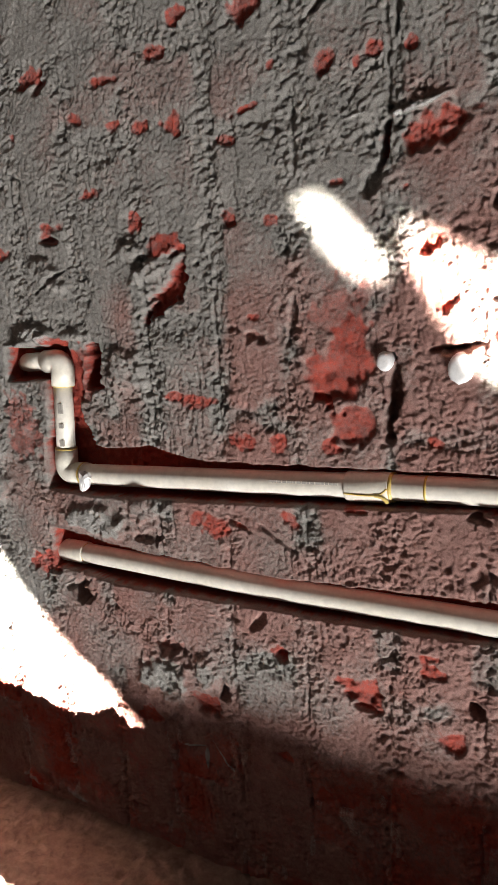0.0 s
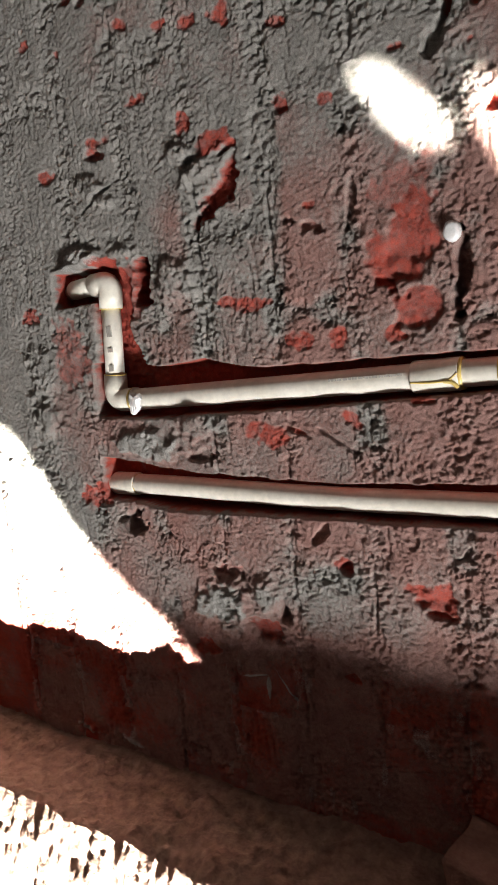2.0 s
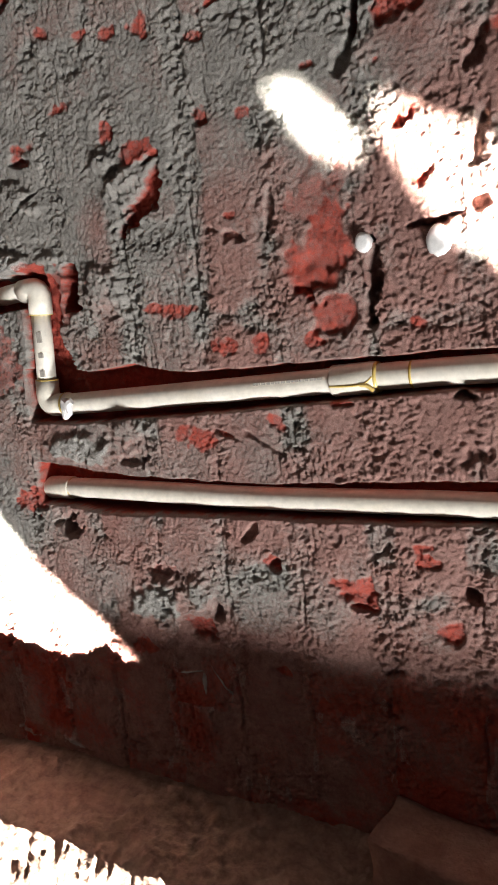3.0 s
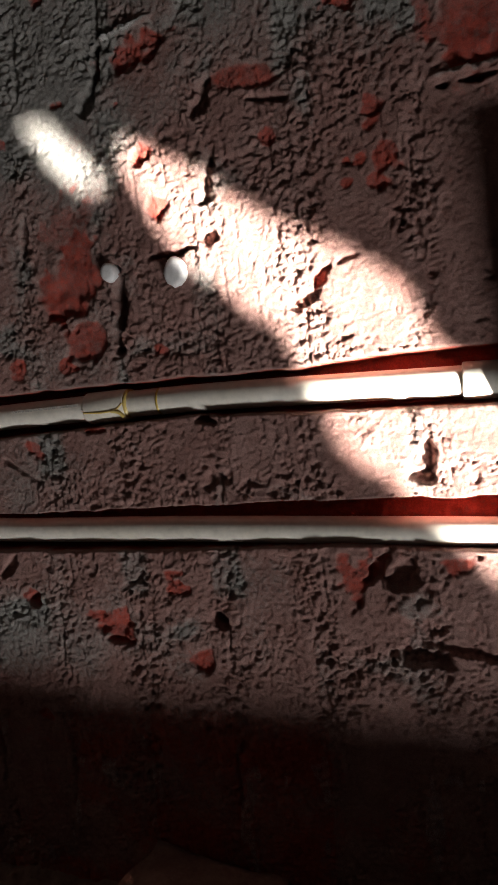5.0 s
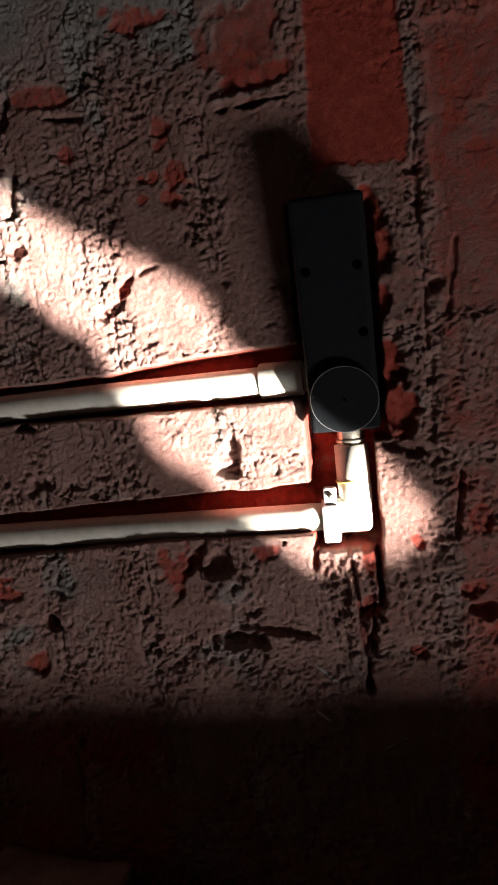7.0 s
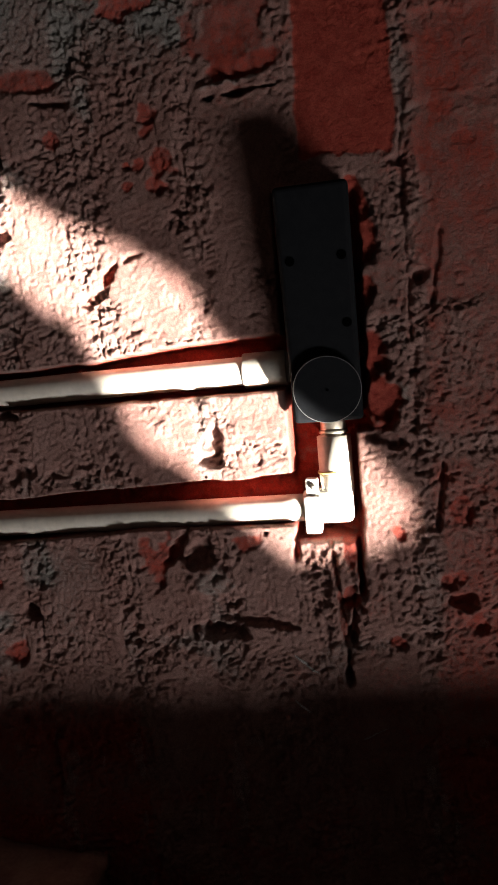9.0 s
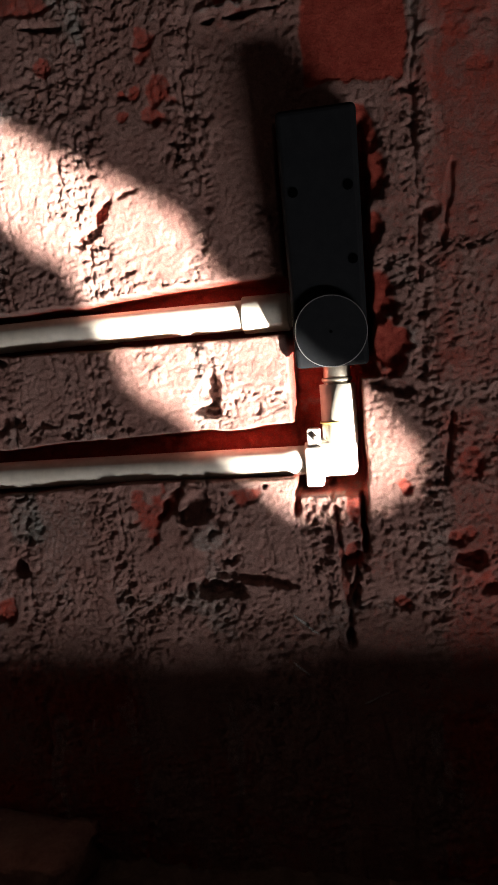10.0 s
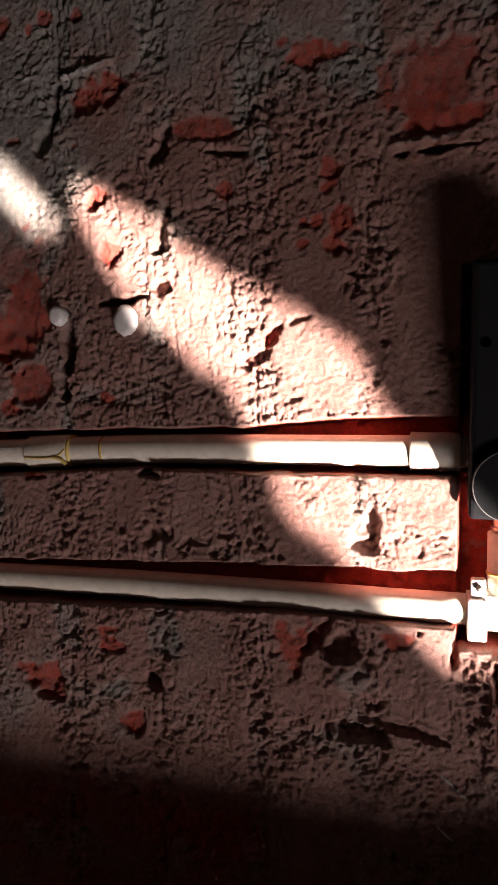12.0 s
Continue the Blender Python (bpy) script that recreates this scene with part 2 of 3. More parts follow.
broken, gravel = creased(0.0085, 141), creased(0.0046, 147, 3)
pocket = step(0.20, 0.55, fbm(GX + 0.002 * fleck, GZ, 0.0075, 145, 3))
# brick faces: sandy, with trowel scratches along them
DEPTH = 0.0026 * slow + 0.0009 * lattice(GX, GZ, 0.028, 55) + 0.0004 * fleck - 0.0004 * small
DEPTH -= (0.0007 + 0.0009 * rough_zone) * (gravel - 0.6) + (0.0002 + 0.0010 * rough_zone) * (broken - 0.7)
scratch = lattice(GX + 0.10 * GZ, 0.10 * GZ + 0.02 * GX, 0.0030, 67)
DEPTH += 0.0011 * step(0.25, 0.7, scratch + 0.3 * fleck) * step(0.0, 0.4, lattice(GX, GZ, 0.07, 71))
DEPTH += 0.0026 * pocket * step(-0.1, 0.4, lattice(GX, GZ, 0.04, 79)) * (0.2 + 0.8 * rough_zone)
# joints: crumbly mortar, here proud and there lost
DEPTH += near_joint * (0.0004 + 0.0014 * patchy - 0.0016 * (broken - 0.7) - 0.0007 * (gravel - 0.6))
DEPTH += near_joint * pocket * 0.0030 * (0.3 + 0.7 * patchy)
thin = 1 - step(0.0006, 0.0022, to_joint + 0.0015 * lattice(GX, GZ, 0.012, 73))
DEPTH += 0.0030 * thin * step(0.1, 0.5, lattice(GX, GZ, 0.06, 74))

# grey cement lies thick over the upper part and the far end, thin and dusty below
CEMENT = 0.36 + 0.42 * step(0.50, 0.74, GZ + 0.06 * slow - 0.34 * np.clip(GX + 0.28, -0.5, 0.6)) + 0.45 * step(0.60, 0.75, -GX + 0.05 * slow) * step(0.15, 0.25, GZ)
CEMENT = CEMENT - 0.48 * step(-0.40, -0.05, GX) * (1 - 0.7 * step(0.52, 0.76, GZ)) + 0.48 * fbm(GX, GZ, 0.06, 83) + 0.35 * near_joint * patchy
brick_tone = table(5)[COURSE % 256, ROW % 256]
# upper right is barer; the redder colour also carries its dimmer light
BARE = 0.25 * fbm(GX, GZ, 0.035, 89) - 0.12 + 0.26 * step(-0.30, 0.0, GX) * (1 - step(0.6, 0.78, GZ)) + 0.12 * step(-0.2, 0.1, GX) + 0.15 * step(-0.05, 0.1, GX) * step(0.45, 0.6, GZ) + 0.30 * step(0.085, 0.115, WX) * (1 - near_joint)
PALE = np.zeros_like(GX)


RAGGED = fbm(GX, GZ, 0.012, 97, 2) + 0.5 * lattice(GX, GZ, 0.005, 98)


def window(x, z, w, h):
    """The stretch of the grid round a spot."""
    r = max(w, h) * 0.9 + 0.004
    i0, i1 = np.searchsorted(XS, (x - r, x + r))
    j0, j1 = np.searchsorted(ZS, (z - r, z + r))
    return np.s_[i0:i1, j0:j1]


def blob(x, z, w, h, turn, rough, at):
    """0 at the middle of a ragged oval, 1 on its edge."""
    c, s = math.cos(radians(turn)), math.sin(radians(turn))
    u, v = (GX[at] - x) * c + (GZ[at] - z) * s, (GZ[at] - z) * c - (GX[at] - x) * s
    return np.hypot(u / (w / 2), v / (h / 2)) + rough * RAGGED[at]


def bare(x, z, w, h, turn=0.0, deep=0.003):
    """A pit where the cement is gone and the red brick shows: hacked in slantwise, deepest at its foot."""
    at = window(x, z, w, h)
    inside = 1 - step(0.55, 1.05, blob(x, z, w, h, turn, 0.55, at))
    BARE[at] = np.maximum(BARE[at], 0.84 * inside)
    slant = np.clip(0.8 - (GZ[at] - z) / h, 0.0, 1.5)
    DEPTH[at] += inside * (0.9 * deep * slant + 0.3 * deep * crumb[at])


def hole(x, z, w, h, turn=0.0, deep=0.012, red=0.6):
    at = window(x, z, w, h)
    inside = 1 - step(0.7, 1.1, blob(x, z, w, h, turn, 0.65, at))
    DEPTH[at] += inside * deep
    BARE[at] = np.maximum(BARE[at], red * inside)


def spall(x, z, w, h, turn=0.0, deep=0.003, bareness=1.0):
    """A smooth sunken scar where the brick's face has broken away."""
    at = window(x, z, w, h)
    inside = 1 - step(0.70, 1.08, blob(x, z, w, h, turn, 0.34, at))
    BARE[at] = np.maximum(BARE[at], bareness * inside)
    fibre = lattice(GX[at] * 0.9 + GZ[at] * 0.45, 0.35 * (GZ[at] - GX[at] * 0.3), 0.0035, 151)
    DEPTH[at] = DEPTH[at] * (1 - 0.6 * inside) + inside * (deep * (0.9 - 0.8 * (GZ[at] - z) / h) + 0.0016 * slow[at] + 0.0007 * fibre + 0.0012 * lattice(GX[at], GZ[at], 0.012, 152))


def raw_brick(x0, x1, z0, z1, bareness=1.15):
    """A whole brick face left without cement."""
    at = window((x0 + x1) / 2, (z0 + z1) / 2, x1 - x0, z1 - z0)
    inside = between(WX[at], x0, x1, 0.003) * between(WZ[at] + 0.003 * RAGGED[at], z0, z1, 0.003)
    BARE[at] = np.maximum(BARE[at], bareness * inside)
    CEMENT[at] *= 1 - inside
    DEPTH[at] = DEPTH[at] * (1 - 0.6 * inside) + 0.002 * inside


def lump(x, z, w, h, turn=0.0, high=0.006, pale=0.0):
    at = window(x, z, w, h)
    inside = 1 - step(0.35, 1.05, blob(x, z, w, h, turn, 0.4, at))
    DEPTH[at] -= inside * (high + 0.5 * high * crumb[at])
    CEMENT[at] = np.maximum(CEMENT[at], (0.5 + pale) * inside)
    BARE[at] *= 1 - inside
    PALE[at] = np.maximum(PALE[at], pale * inside)


def chase(inside, deep):
    """Cut into the wall: raw red brick on the cut faces."""
    global DEPTH, BARE, CEMENT
    DEPTH = np.maximum(DEPTH, inside * (deep + 0.0025 * crumb + 0.002 * grain) + (1 - inside) * DEPTH)
    BARE = np.maximum(BARE, 0.95 * step(0.05, 0.3, inside) * step(-0.8, -0.1, crumb + 0.3))
    CEMENT = CEMENT * (1 - inside)


def between(v, lo, hi, soft=0.0018):
    return step(lo - soft, lo + soft, v) * (1 - step(hi - soft, hi + soft, v))

bare(-0.701, 0.835, 0.026, 0.042, 9, 0.004)
bare(-0.651, 0.776, 0.040, 0.019, 19, 0.004)
hole(-0.642, 0.766, 0.024, 0.010, 19, 0.006)
bare(-0.564, 0.758, 0.035, 0.011, -1, 0.003)
bare(-0.599, 0.732, 0.021, 0.016, -1, 0.003)
bare(-0.554, 0.718, 0.021, 0.013, -1, 0.002)
bare(-0.524, 0.714, 0.021, 0.016, -1, 0.003)
bare(-0.506, 0.770, 0.029, 0.015, -21, 0.003)
bare(-0.346, 0.734, 0.025, 0.020, -1, 0.004)
bare(-0.323, 0.726, 0.010, 0.013, -1, 0.002)
bare(-0.441, 0.628, 0.021, 0.017, -1, 0.005)
bare(-0.644, 0.639, 0.043, 0.019, -1, 0.003)
hole(-0.643, 0.626, 0.024, 0.008, -1, 0.006)
bare(-0.503, 0.614, 0.061, 0.021, 11, 0.004)
hole(-0.495, 0.604, 0.031, 0.006, 29, 0.008)
bare(-0.589, 0.664, 0.032, 0.015, -1, 0.002)
bare(-0.539, 0.636, 0.015, 0.021, -1, 0.003)
bare(-0.723, 0.621, 0.032, 0.016, -1, 0.003)
bare(-0.680, 0.729, 0.013, 0.017, -1, 0.003)
bare(-0.394, 0.738, 0.012, 0.012, -1, 0.002)
bare(-0.417, 0.711, 0.033, 0.006, 14, 0.002)
bare(-0.440, 0.690, 0.029, 0.010, -1, 0.003)
bare(-0.343, 0.646, 0.025, 0.010, -1, 0.003)
bare(-0.398, 0.622, 0.018, 0.016, -1, 0.002)
bare(-0.265, 0.596, 0.026, 0.019, -1, 0.003)
bare(-0.284, 0.636, 0.013, 0.008, -1, 0.002)
lump(-0.682, 0.532, 0.076, 0.024, -1, 0.006, 0.6)
lump(-0.564, 0.498, 0.049, 0.050, -1, 0.007, 0.2)
lump(-0.761, 0.415, 0.057, 0.072, -1, 0.005, 0.5)
lump(-0.616, 0.338, 0.117, 0.036, -1, 0.006, 0.55)
lump(-0.760, 0.363, 0.067, 0.040, -1, 0.005, 0.3)
lump(-0.542, 0.609, 0.041, 0.021, -1, 0.006, 0.0)
lump(-0.653, 0.594, 0.072, 0.035, -21, 0.006, 0.0)
hole(-0.653, 0.586, 0.064, 0.006, 24, 0.007, 0.0)
lump(-0.522, 0.589, 0.053, 0.021, 19, 0.008, 0.0)
hole(-0.507, 0.569, 0.026, 0.066, -48, 0.011, 1.0)
spall(-0.502, 0.612, 0.042, 0.024, 8, -0.002, 0.9)
spall(-0.338, 0.548, 0.056, 0.056, -10, 0.0012, 0.55)
spall(-0.332, 0.508, 0.046, 0.085, -14, 0.0022, 0.82)
spall(-0.350, 0.492, 0.048, 0.046, -20, 0.0035, 0.82)
spall(-0.330, 0.451, 0.040, 0.042, -1, 0.0030, 0.78)
hole(-0.354, 0.473, 0.034, 0.008, -30, 0.005, 1.0)
hole(-0.296, 0.476, 0.013, 0.064, 0, 0.018, 0.3)
hole(-0.421, 0.529, 0.039, 0.013, -16, 0.006, 0.5)
hole(-0.381, 0.548, 0.009, 0.056, -13, 0.006, 0.1)
lump(-0.276, 0.689, 0.055, 0.006, 11, 0.006, 0.9)
lump(-0.323, 0.690, 0.028, 0.003, 7, 0.002, 0.8)
bare(-0.269, 0.673, 0.063, 0.025, 11, 0.006)
hole(-0.299, 0.674, 0.007, 0.037, -9, 0.012, 0.8)
hole(-0.309, 0.644, 0.014, 0.025, -36, 0.008, 0.1)
bare(-0.698, 0.277, 0.062, 0.039, -1, 0.004)
hole(-0.554, 0.327, 0.036, 0.017, -1, 0.006, 0.3)
lump(-0.552, 0.358, 0.057, 0.028, -1, 0.005, 0.1)
hole(-0.443, 0.353, 0.030, 0.007, -21, 0.004, 0.8)
bare(-0.473, 0.350, 0.063, 0.032, -16, 0.001)
bare(-0.392, 0.365, 0.033, 0.013, -41, 0.003)
hole(-0.403, 0.344, 0.061, 0.005, -31, 0.003, 0.2)
bare(-0.330, 0.379, 0.024, 0.007, -1, 0.004)
bare(-0.405, 0.233, 0.021, 0.023, -1, 0.003)
hole(-0.404, 0.228, 0.013, 0.013, -1, 0.007, 0.8)
bare(-0.320, 0.206, 0.040, 0.029, -1, 0.003)
hole(-0.322, 0.196, 0.030, 0.007, -11, 0.007, 0.9)
bare(-0.264, 0.246, 0.022, 0.020, -1, 0.003)
hole(-0.531, 0.209, 0.035, 0.015, -1, 0.006, 0.5)
lump(-0.491, 0.189, 0.040, 0.040, 19, 0.007, 0.25)
hole(-0.472, 0.173, 0.010, 0.028, 9, 0.012, 0.2)
bare(-0.492, 0.154, 0.054, 0.023, -21, 0.006)
lump(-0.546, 0.174, 0.080, 0.054, -1, 0.005, 0.5)
bare(-0.405, 0.120, 0.024, 0.013, -1, 0.003)
bare(-0.570, 0.120, 0.054, 0.025, -1, 0.004)
bare(-0.712, 0.064, 0.067, 0.076, -1, 0.002)
bare(-0.353, 0.093, 0.050, 0.031, -1, 0.003)
hole(-0.428, 0.258, 0.008, 0.026, -41, 0.006, 0.2)
bare(-0.266, 0.596, 0.020, 0.023, -5, 0.003)
bare(-0.255, 0.554, 0.025, 0.019, -5, 0.005)
hole(-0.213, 0.568, 0.010, 0.046, -13, 0.01, 0.3)
hole(-0.249, 0.517, 0.050, 0.005, 7, 0.01, 0.2)
hole(-0.214, 0.524, 0.014, 0.009, -5, 0.008, 0.2)
spall(-0.182, 0.637, 0.058, 0.020, -6, 0.002, 0.75)
hole(-0.213, 0.629, 0.010, 0.033, -25, 0.008, 0.2)
hole(-0.163, 0.618, 0.041, 0.008, -5, 0.006, 0.3)
bare(-0.087, 0.598, 0.017, 0.015, -5, 0.003)
bare(-0.105, 0.565, 0.011, 0.009, -5, 0.003)
bare(-0.078, 0.559, 0.021, 0.035, -5, 0.003)
bare(-0.162, 0.591, 0.015, 0.010, -5, 0.002)
bare(-0.020, 0.632, 0.047, 0.048, -5, 0.003)
bare(-0.130, 0.485, 0.006, 0.025, -20, 0.001)
hole(-0.127, 0.488, 0.011, 0.024, -35, 0.007, 0.7)
hole(-0.140, 0.471, 0.028, 0.009, 23, 0.006, 0.4)
hole(-0.107, 0.498, 0.022, 0.006, 15, 0.003, 0.1)
hole(-0.057, 0.352, 0.010, 0.025, -10, 0.009, 0.2)
hole(-0.061, 0.335, 0.017, 0.009, -5, 0.01, 0.4)
hole(-0.226, 0.337, 0.035, 0.017, -5, 0.005, 0.1)
hole(-0.227, 0.383, 0.017, 0.007, -5, 0.012, 0.3)
hole(-0.225, 0.217, 0.013, 0.015, -5, 0.02, 0.0)
bare(-0.241, 0.184, 0.026, 0.022, 5, 0.004)
bare(-0.113, 0.258, 0.032, 0.050, -20, 0.003)
hole(-0.096, 0.266, 0.013, 0.040, -30, 0.01, 0.6)
lump(-0.070, 0.239, 0.052, 0.040, -5, 0.005, 0.0)
hole(-0.069, 0.197, 0.057, 0.014, -5, 0.01, 0.4)
hole(-0.077, 0.262, 0.022, 0.027, -5, 0.008, 0.3)
hole(-0.034, 0.204, 0.059, 0.007, -7, 0.007, 0.0)
bare(-0.328, 0.215, 0.045, 0.026, -5, 0.003)
bare(-0.269, 0.257, 0.026, 0.018, -5, 0.002)
bare(-0.038, 0.270, 0.025, 0.022, -5, 0.002)
hole(-0.023, 0.276, 0.003, 0.003, -5, 0.008, 0.5)
hole(0.001, 0.267, 0.004, 0.030, -5, 0.01, 0.8)
spall(-0.020, 0.648, 0.072, 0.075, 3, 0.0022, 0.72)
spall(-0.012, 0.625, 0.066, 0.024, 3, 0.0026, 0.9)
lump(-0.024, 0.612, 0.067, 0.006, 5, 0.004, 0.0)
hole(-0.016, 0.605, 0.046, 0.004, 3, 0.008, 0.2)
bare(-0.100, 0.682, 0.052, 0.023, -5, 0.002)
bare(0.127, 0.582, 0.022, 0.089, -5, 0.001)
bare(0.136, 0.632, 0.011, 0.022, -5, 0.003)
hole(0.106, 0.461, 0.015, 0.012, -5, 0.007, 0.0)
hole(0.117, 0.468, 0.005, 0.055, -9, 0.006, 0.0)
bare(0.075, 0.184, 0.019, 0.015, -5, 0.004)
bare(0.079, 0.273, 0.019, 0.015, -5, 0.003)
bare(0.042, 0.217, 0.025, 0.027, -5, 0.006)
hole(0.041, 0.204, 0.007, 0.054, -5, 0.01, 0.5)
hole(0.079, 0.342, 0.036, 0.008, -15, 0.006, 0.0)
lump(0.077, 0.379, 0.048, 0.025, -5, 0.003, 0.0)
bare(0.113, 0.234, 0.012, 0.013, -5, 0.003)
bare(0.071, 0.404, 0.012, 0.025, 5, 0.006)
bare(0.073, 0.371, 0.020, 0.029, -5, 0.006)
bare(0.132, 0.593, 0.022, 0.020, -3, 0.003)
bare(0.139, 0.553, 0.025, 0.015, -3, 0.003)
hole(0.125, 0.217, 0.018, 0.012, 7, 0.008, 0.0)
bare(0.129, 0.288, 0.016, 0.015, -3, 0.003)
bare(0.133, 0.201, 0.015, 0.017, -3, 0.003)
hole(0.111, 0.298, 0.004, 0.054, -7, 0.006, 0.0)
lump(-0.000, 0.170, 0.040, 0.003, -40, 0.001, 0.95)
lump(-0.005, 0.135, 0.031, 0.003, -40, 0.001, 0.9)
lump(0.050, 0.111, 0.038, 0.003, 25, 0.001, 0.9)
lump(-0.511, 0.102, 0.043, 0.004, 14, 0.001, 0.9)
lump(-0.496, 0.090, 0.006, 0.035, -1, 0.001, 0.9)
lump(-0.475, 0.096, 0.047, 0.003, -56, 0.001, 0.9)
lump(-0.764, -0.021, 0.052, 0.010, -16, 0.004, 0.7)
lump(-0.686, -0.020, 0.085, 0.010, -16, 0.005, 0.7)
bare(-0.727, 0.746, 0.023, 0.012, -1, 0.002)
bare(-0.770, 0.479, 0.029, 0.019, -1, 0.003)
bare(-0.482, 0.469, 0.037, 0.014, -1, 0.001)
bare(-0.435, 0.433, 0.029, 0.020, -1, 0.001)
bare(-0.399, 0.436, 0.022, 0.020, -1, 0.001)
bare(-0.349, 0.434, 0.020, 0.017, -1, 0.001)
bare(-0.507, 0.474, 0.019, 0.011, -1, 0.001)
bare(-0.421, 0.544, 0.017, 0.010, -1, 0.002)
bare(-0.263, 0.442, 0.017, 0.011, -1, 0.002)
bare(-0.414, 0.790, 0.046, 0.033, 19, 0.006)
bare(-0.483, 0.793, 0.027, 0.017, -1, 0.004)
bare(-0.492, 0.711, 0.028, 0.022, -1, 0.003)
bare(-0.309, 0.733, 0.014, 0.015, -1, 0.003)
bare(-0.281, 0.732, 0.014, 0.011, -1, 0.004)
hole(-0.290, 0.764, 0.005, 0.076, -4, 0.006, 0.1)
hole(-0.348, 0.776, 0.041, 0.006, 34, 0.006, 0.0)

bare(-0.086, 0.590, 0.016, 0.020, -25, 0.0015)
bare(-0.097, 0.565, 0.018, 0.014, 12, 0.0015)
bare(-0.083, 0.550, 0.022, 0.016, -1, 0.0015)
bare(-0.164, 0.592, 0.014, 0.018, -14, 0.0015)
bare(-0.088, 0.604, 0.012, 0.012, 23, 0.0015)
bare(-0.105, 0.679, 0.046, 0.016, 10, 0.0015)
bare(0.126, 0.286, 0.022, 0.024, -3, 0.0015)
bare(0.123, 0.236, 0.020, 0.014, -16, 0.0015)
bare(-0.106, 0.548, 0.012, 0.010, 21, 0.0015)
# the chases for the pipes and the box
top1 = np.interp(WX, [-0.64, -0.597, -0.543, -0.478, -0.370, -0.246, -0.164, -0.071, 0.012], [0.424, 0.417, 0.421, 0.411, 0.414, 0.418, 0.419, 0.426, 0.428])
low1 = np.interp(WX, [-0.64, -0.596, -0.485, -0.370, -0.246, 0.012], [0.366, 0.367, 0.372, 0.379, 0.388, 0.387])
chase(between(GX, -0.683, 0.03) * between(GZ + 0.0012 * lattice(GX, GZ, 0.015, 105), low1, top1), 0.034)
top2 = np.interp(WX, [-0.665, -0.562, -0.427, -0.246, -0.128, 0.01], [0.320, 0.309, 0.305, 0.313, 0.317, 0.3205])
low2 = np.interp(WX, [-0.664, -0.600, -0.427, -0.246, -0.130, 0.01], [0.276, 0.268, 0.274, 0.278, 0.284, 0.282])
chase(between(GX + 0.002 * crumb, -0.688, 0.03) * between(GZ + 0.0012 * lattice(GX, GZ, 0.015, 106), low2, top2), 0.032)
chase(between(GX, 0.002, 0.0515) * between(WZ, 0.268, 0.40), 0.036)
hole(0.031, 0.215, 0.006, 0.13, 4, 0.007, 0.6)
hole(0.0345, 0.165, 0.005, 0.05, -4, 0.005, 0.4)
bare(0.040, 0.222, 0.022, 0.024, 0, 0.008)
bare(0.041, 0.258, 0.014, 0.034, 0, 0.004)
chase(between(WX, 0.0475, 0.0515) * between(GZ, 0.225, 0.30, 0.006), 0.022)
chase(between(GX, 0.003, 0.063 + 0.003 * crumb) * between(WZ, 0.352, 0.528 + 0.003 * crumb), 0.036)
for x, z, w, h in ((0.061, 0.522, 0.026, 0.036), (0.064, 0.490, 0.026, 0.042), (0.062, 0.452, 0.024, 0.036), (0.066, 0.408, 0.024, 0.034), (0.070, 0.374, 0.034, 0.040)):
    spall(x, z, w, h, 10, 0.006, 1.2)
# around the bend at the far end
chase(between(WX, np.interp(GZ, [0.37, 0.42, 0.53], [-0.684, -0.675, -0.669]), np.interp(GZ, [0.37, 0.42, 0.47, 0.53], [-0.58, -0.612, -0.628, -0.640])) * between(WZ, 0.368, 0.526), 0.034)
chase(between(WX, -0.730, -0.65) * between(WZ, 0.487, 0.522), 0.028)
spall(-0.620, 0.497, 0.044, 0.072, 0, 0.002, 0.7)
chase(between(WX + 0.004 * RAGGED, -0.613, -0.594) * between(WZ + 0.004 * RAGGED, 0.478, 0.524), 0.030)
spall(-0.628, 0.490, 0.020, 0.070, 5, 0.004, 1.1)
spall(-0.655, 0.526, 0.050, 0.014, 0, 0.001, 0.9)
spall(-0.712, 0.435, 0.058, 0.090, 10, 0.002, 0.62)
hole(-0.655, 0.252, 0.040, 0.030, 0, 0.020, 0.3)
lump(-0.70, 0.523, 0.05, 0.012, 0, 0.007, 0.5)
lump(-0.625, 0.532, 0.05, 0.012, 0, 0.005, 0.2)
# barer, redder brick towards the pier; part of the pier's shade is in this colour
foot = 1 - step(0.10, 0.17, GZ)
CEMENT = CEMENT - 1.0 * foot
BARE = np.maximum(BARE, foot * (0.56 + 0.28 * brick_tone + 0.7 * fbm(GX, GZ, 0.05, 107)))
PALE = np.maximum(PALE, 0.5 * foot * near_joint * step(0.25, 0.6, lattice(GX * 1.5, GZ * 0.5, 0.012, 108)))
hole(-0.2445, 0.5150, 0.024, 0.008, 8, 0.012, 0.2)
raw_brick(0.026, 0.093, 0.552, 0.735, 1.3)
raw_brick(0.108, 0.175, 0.440, 0.640, 0.55)


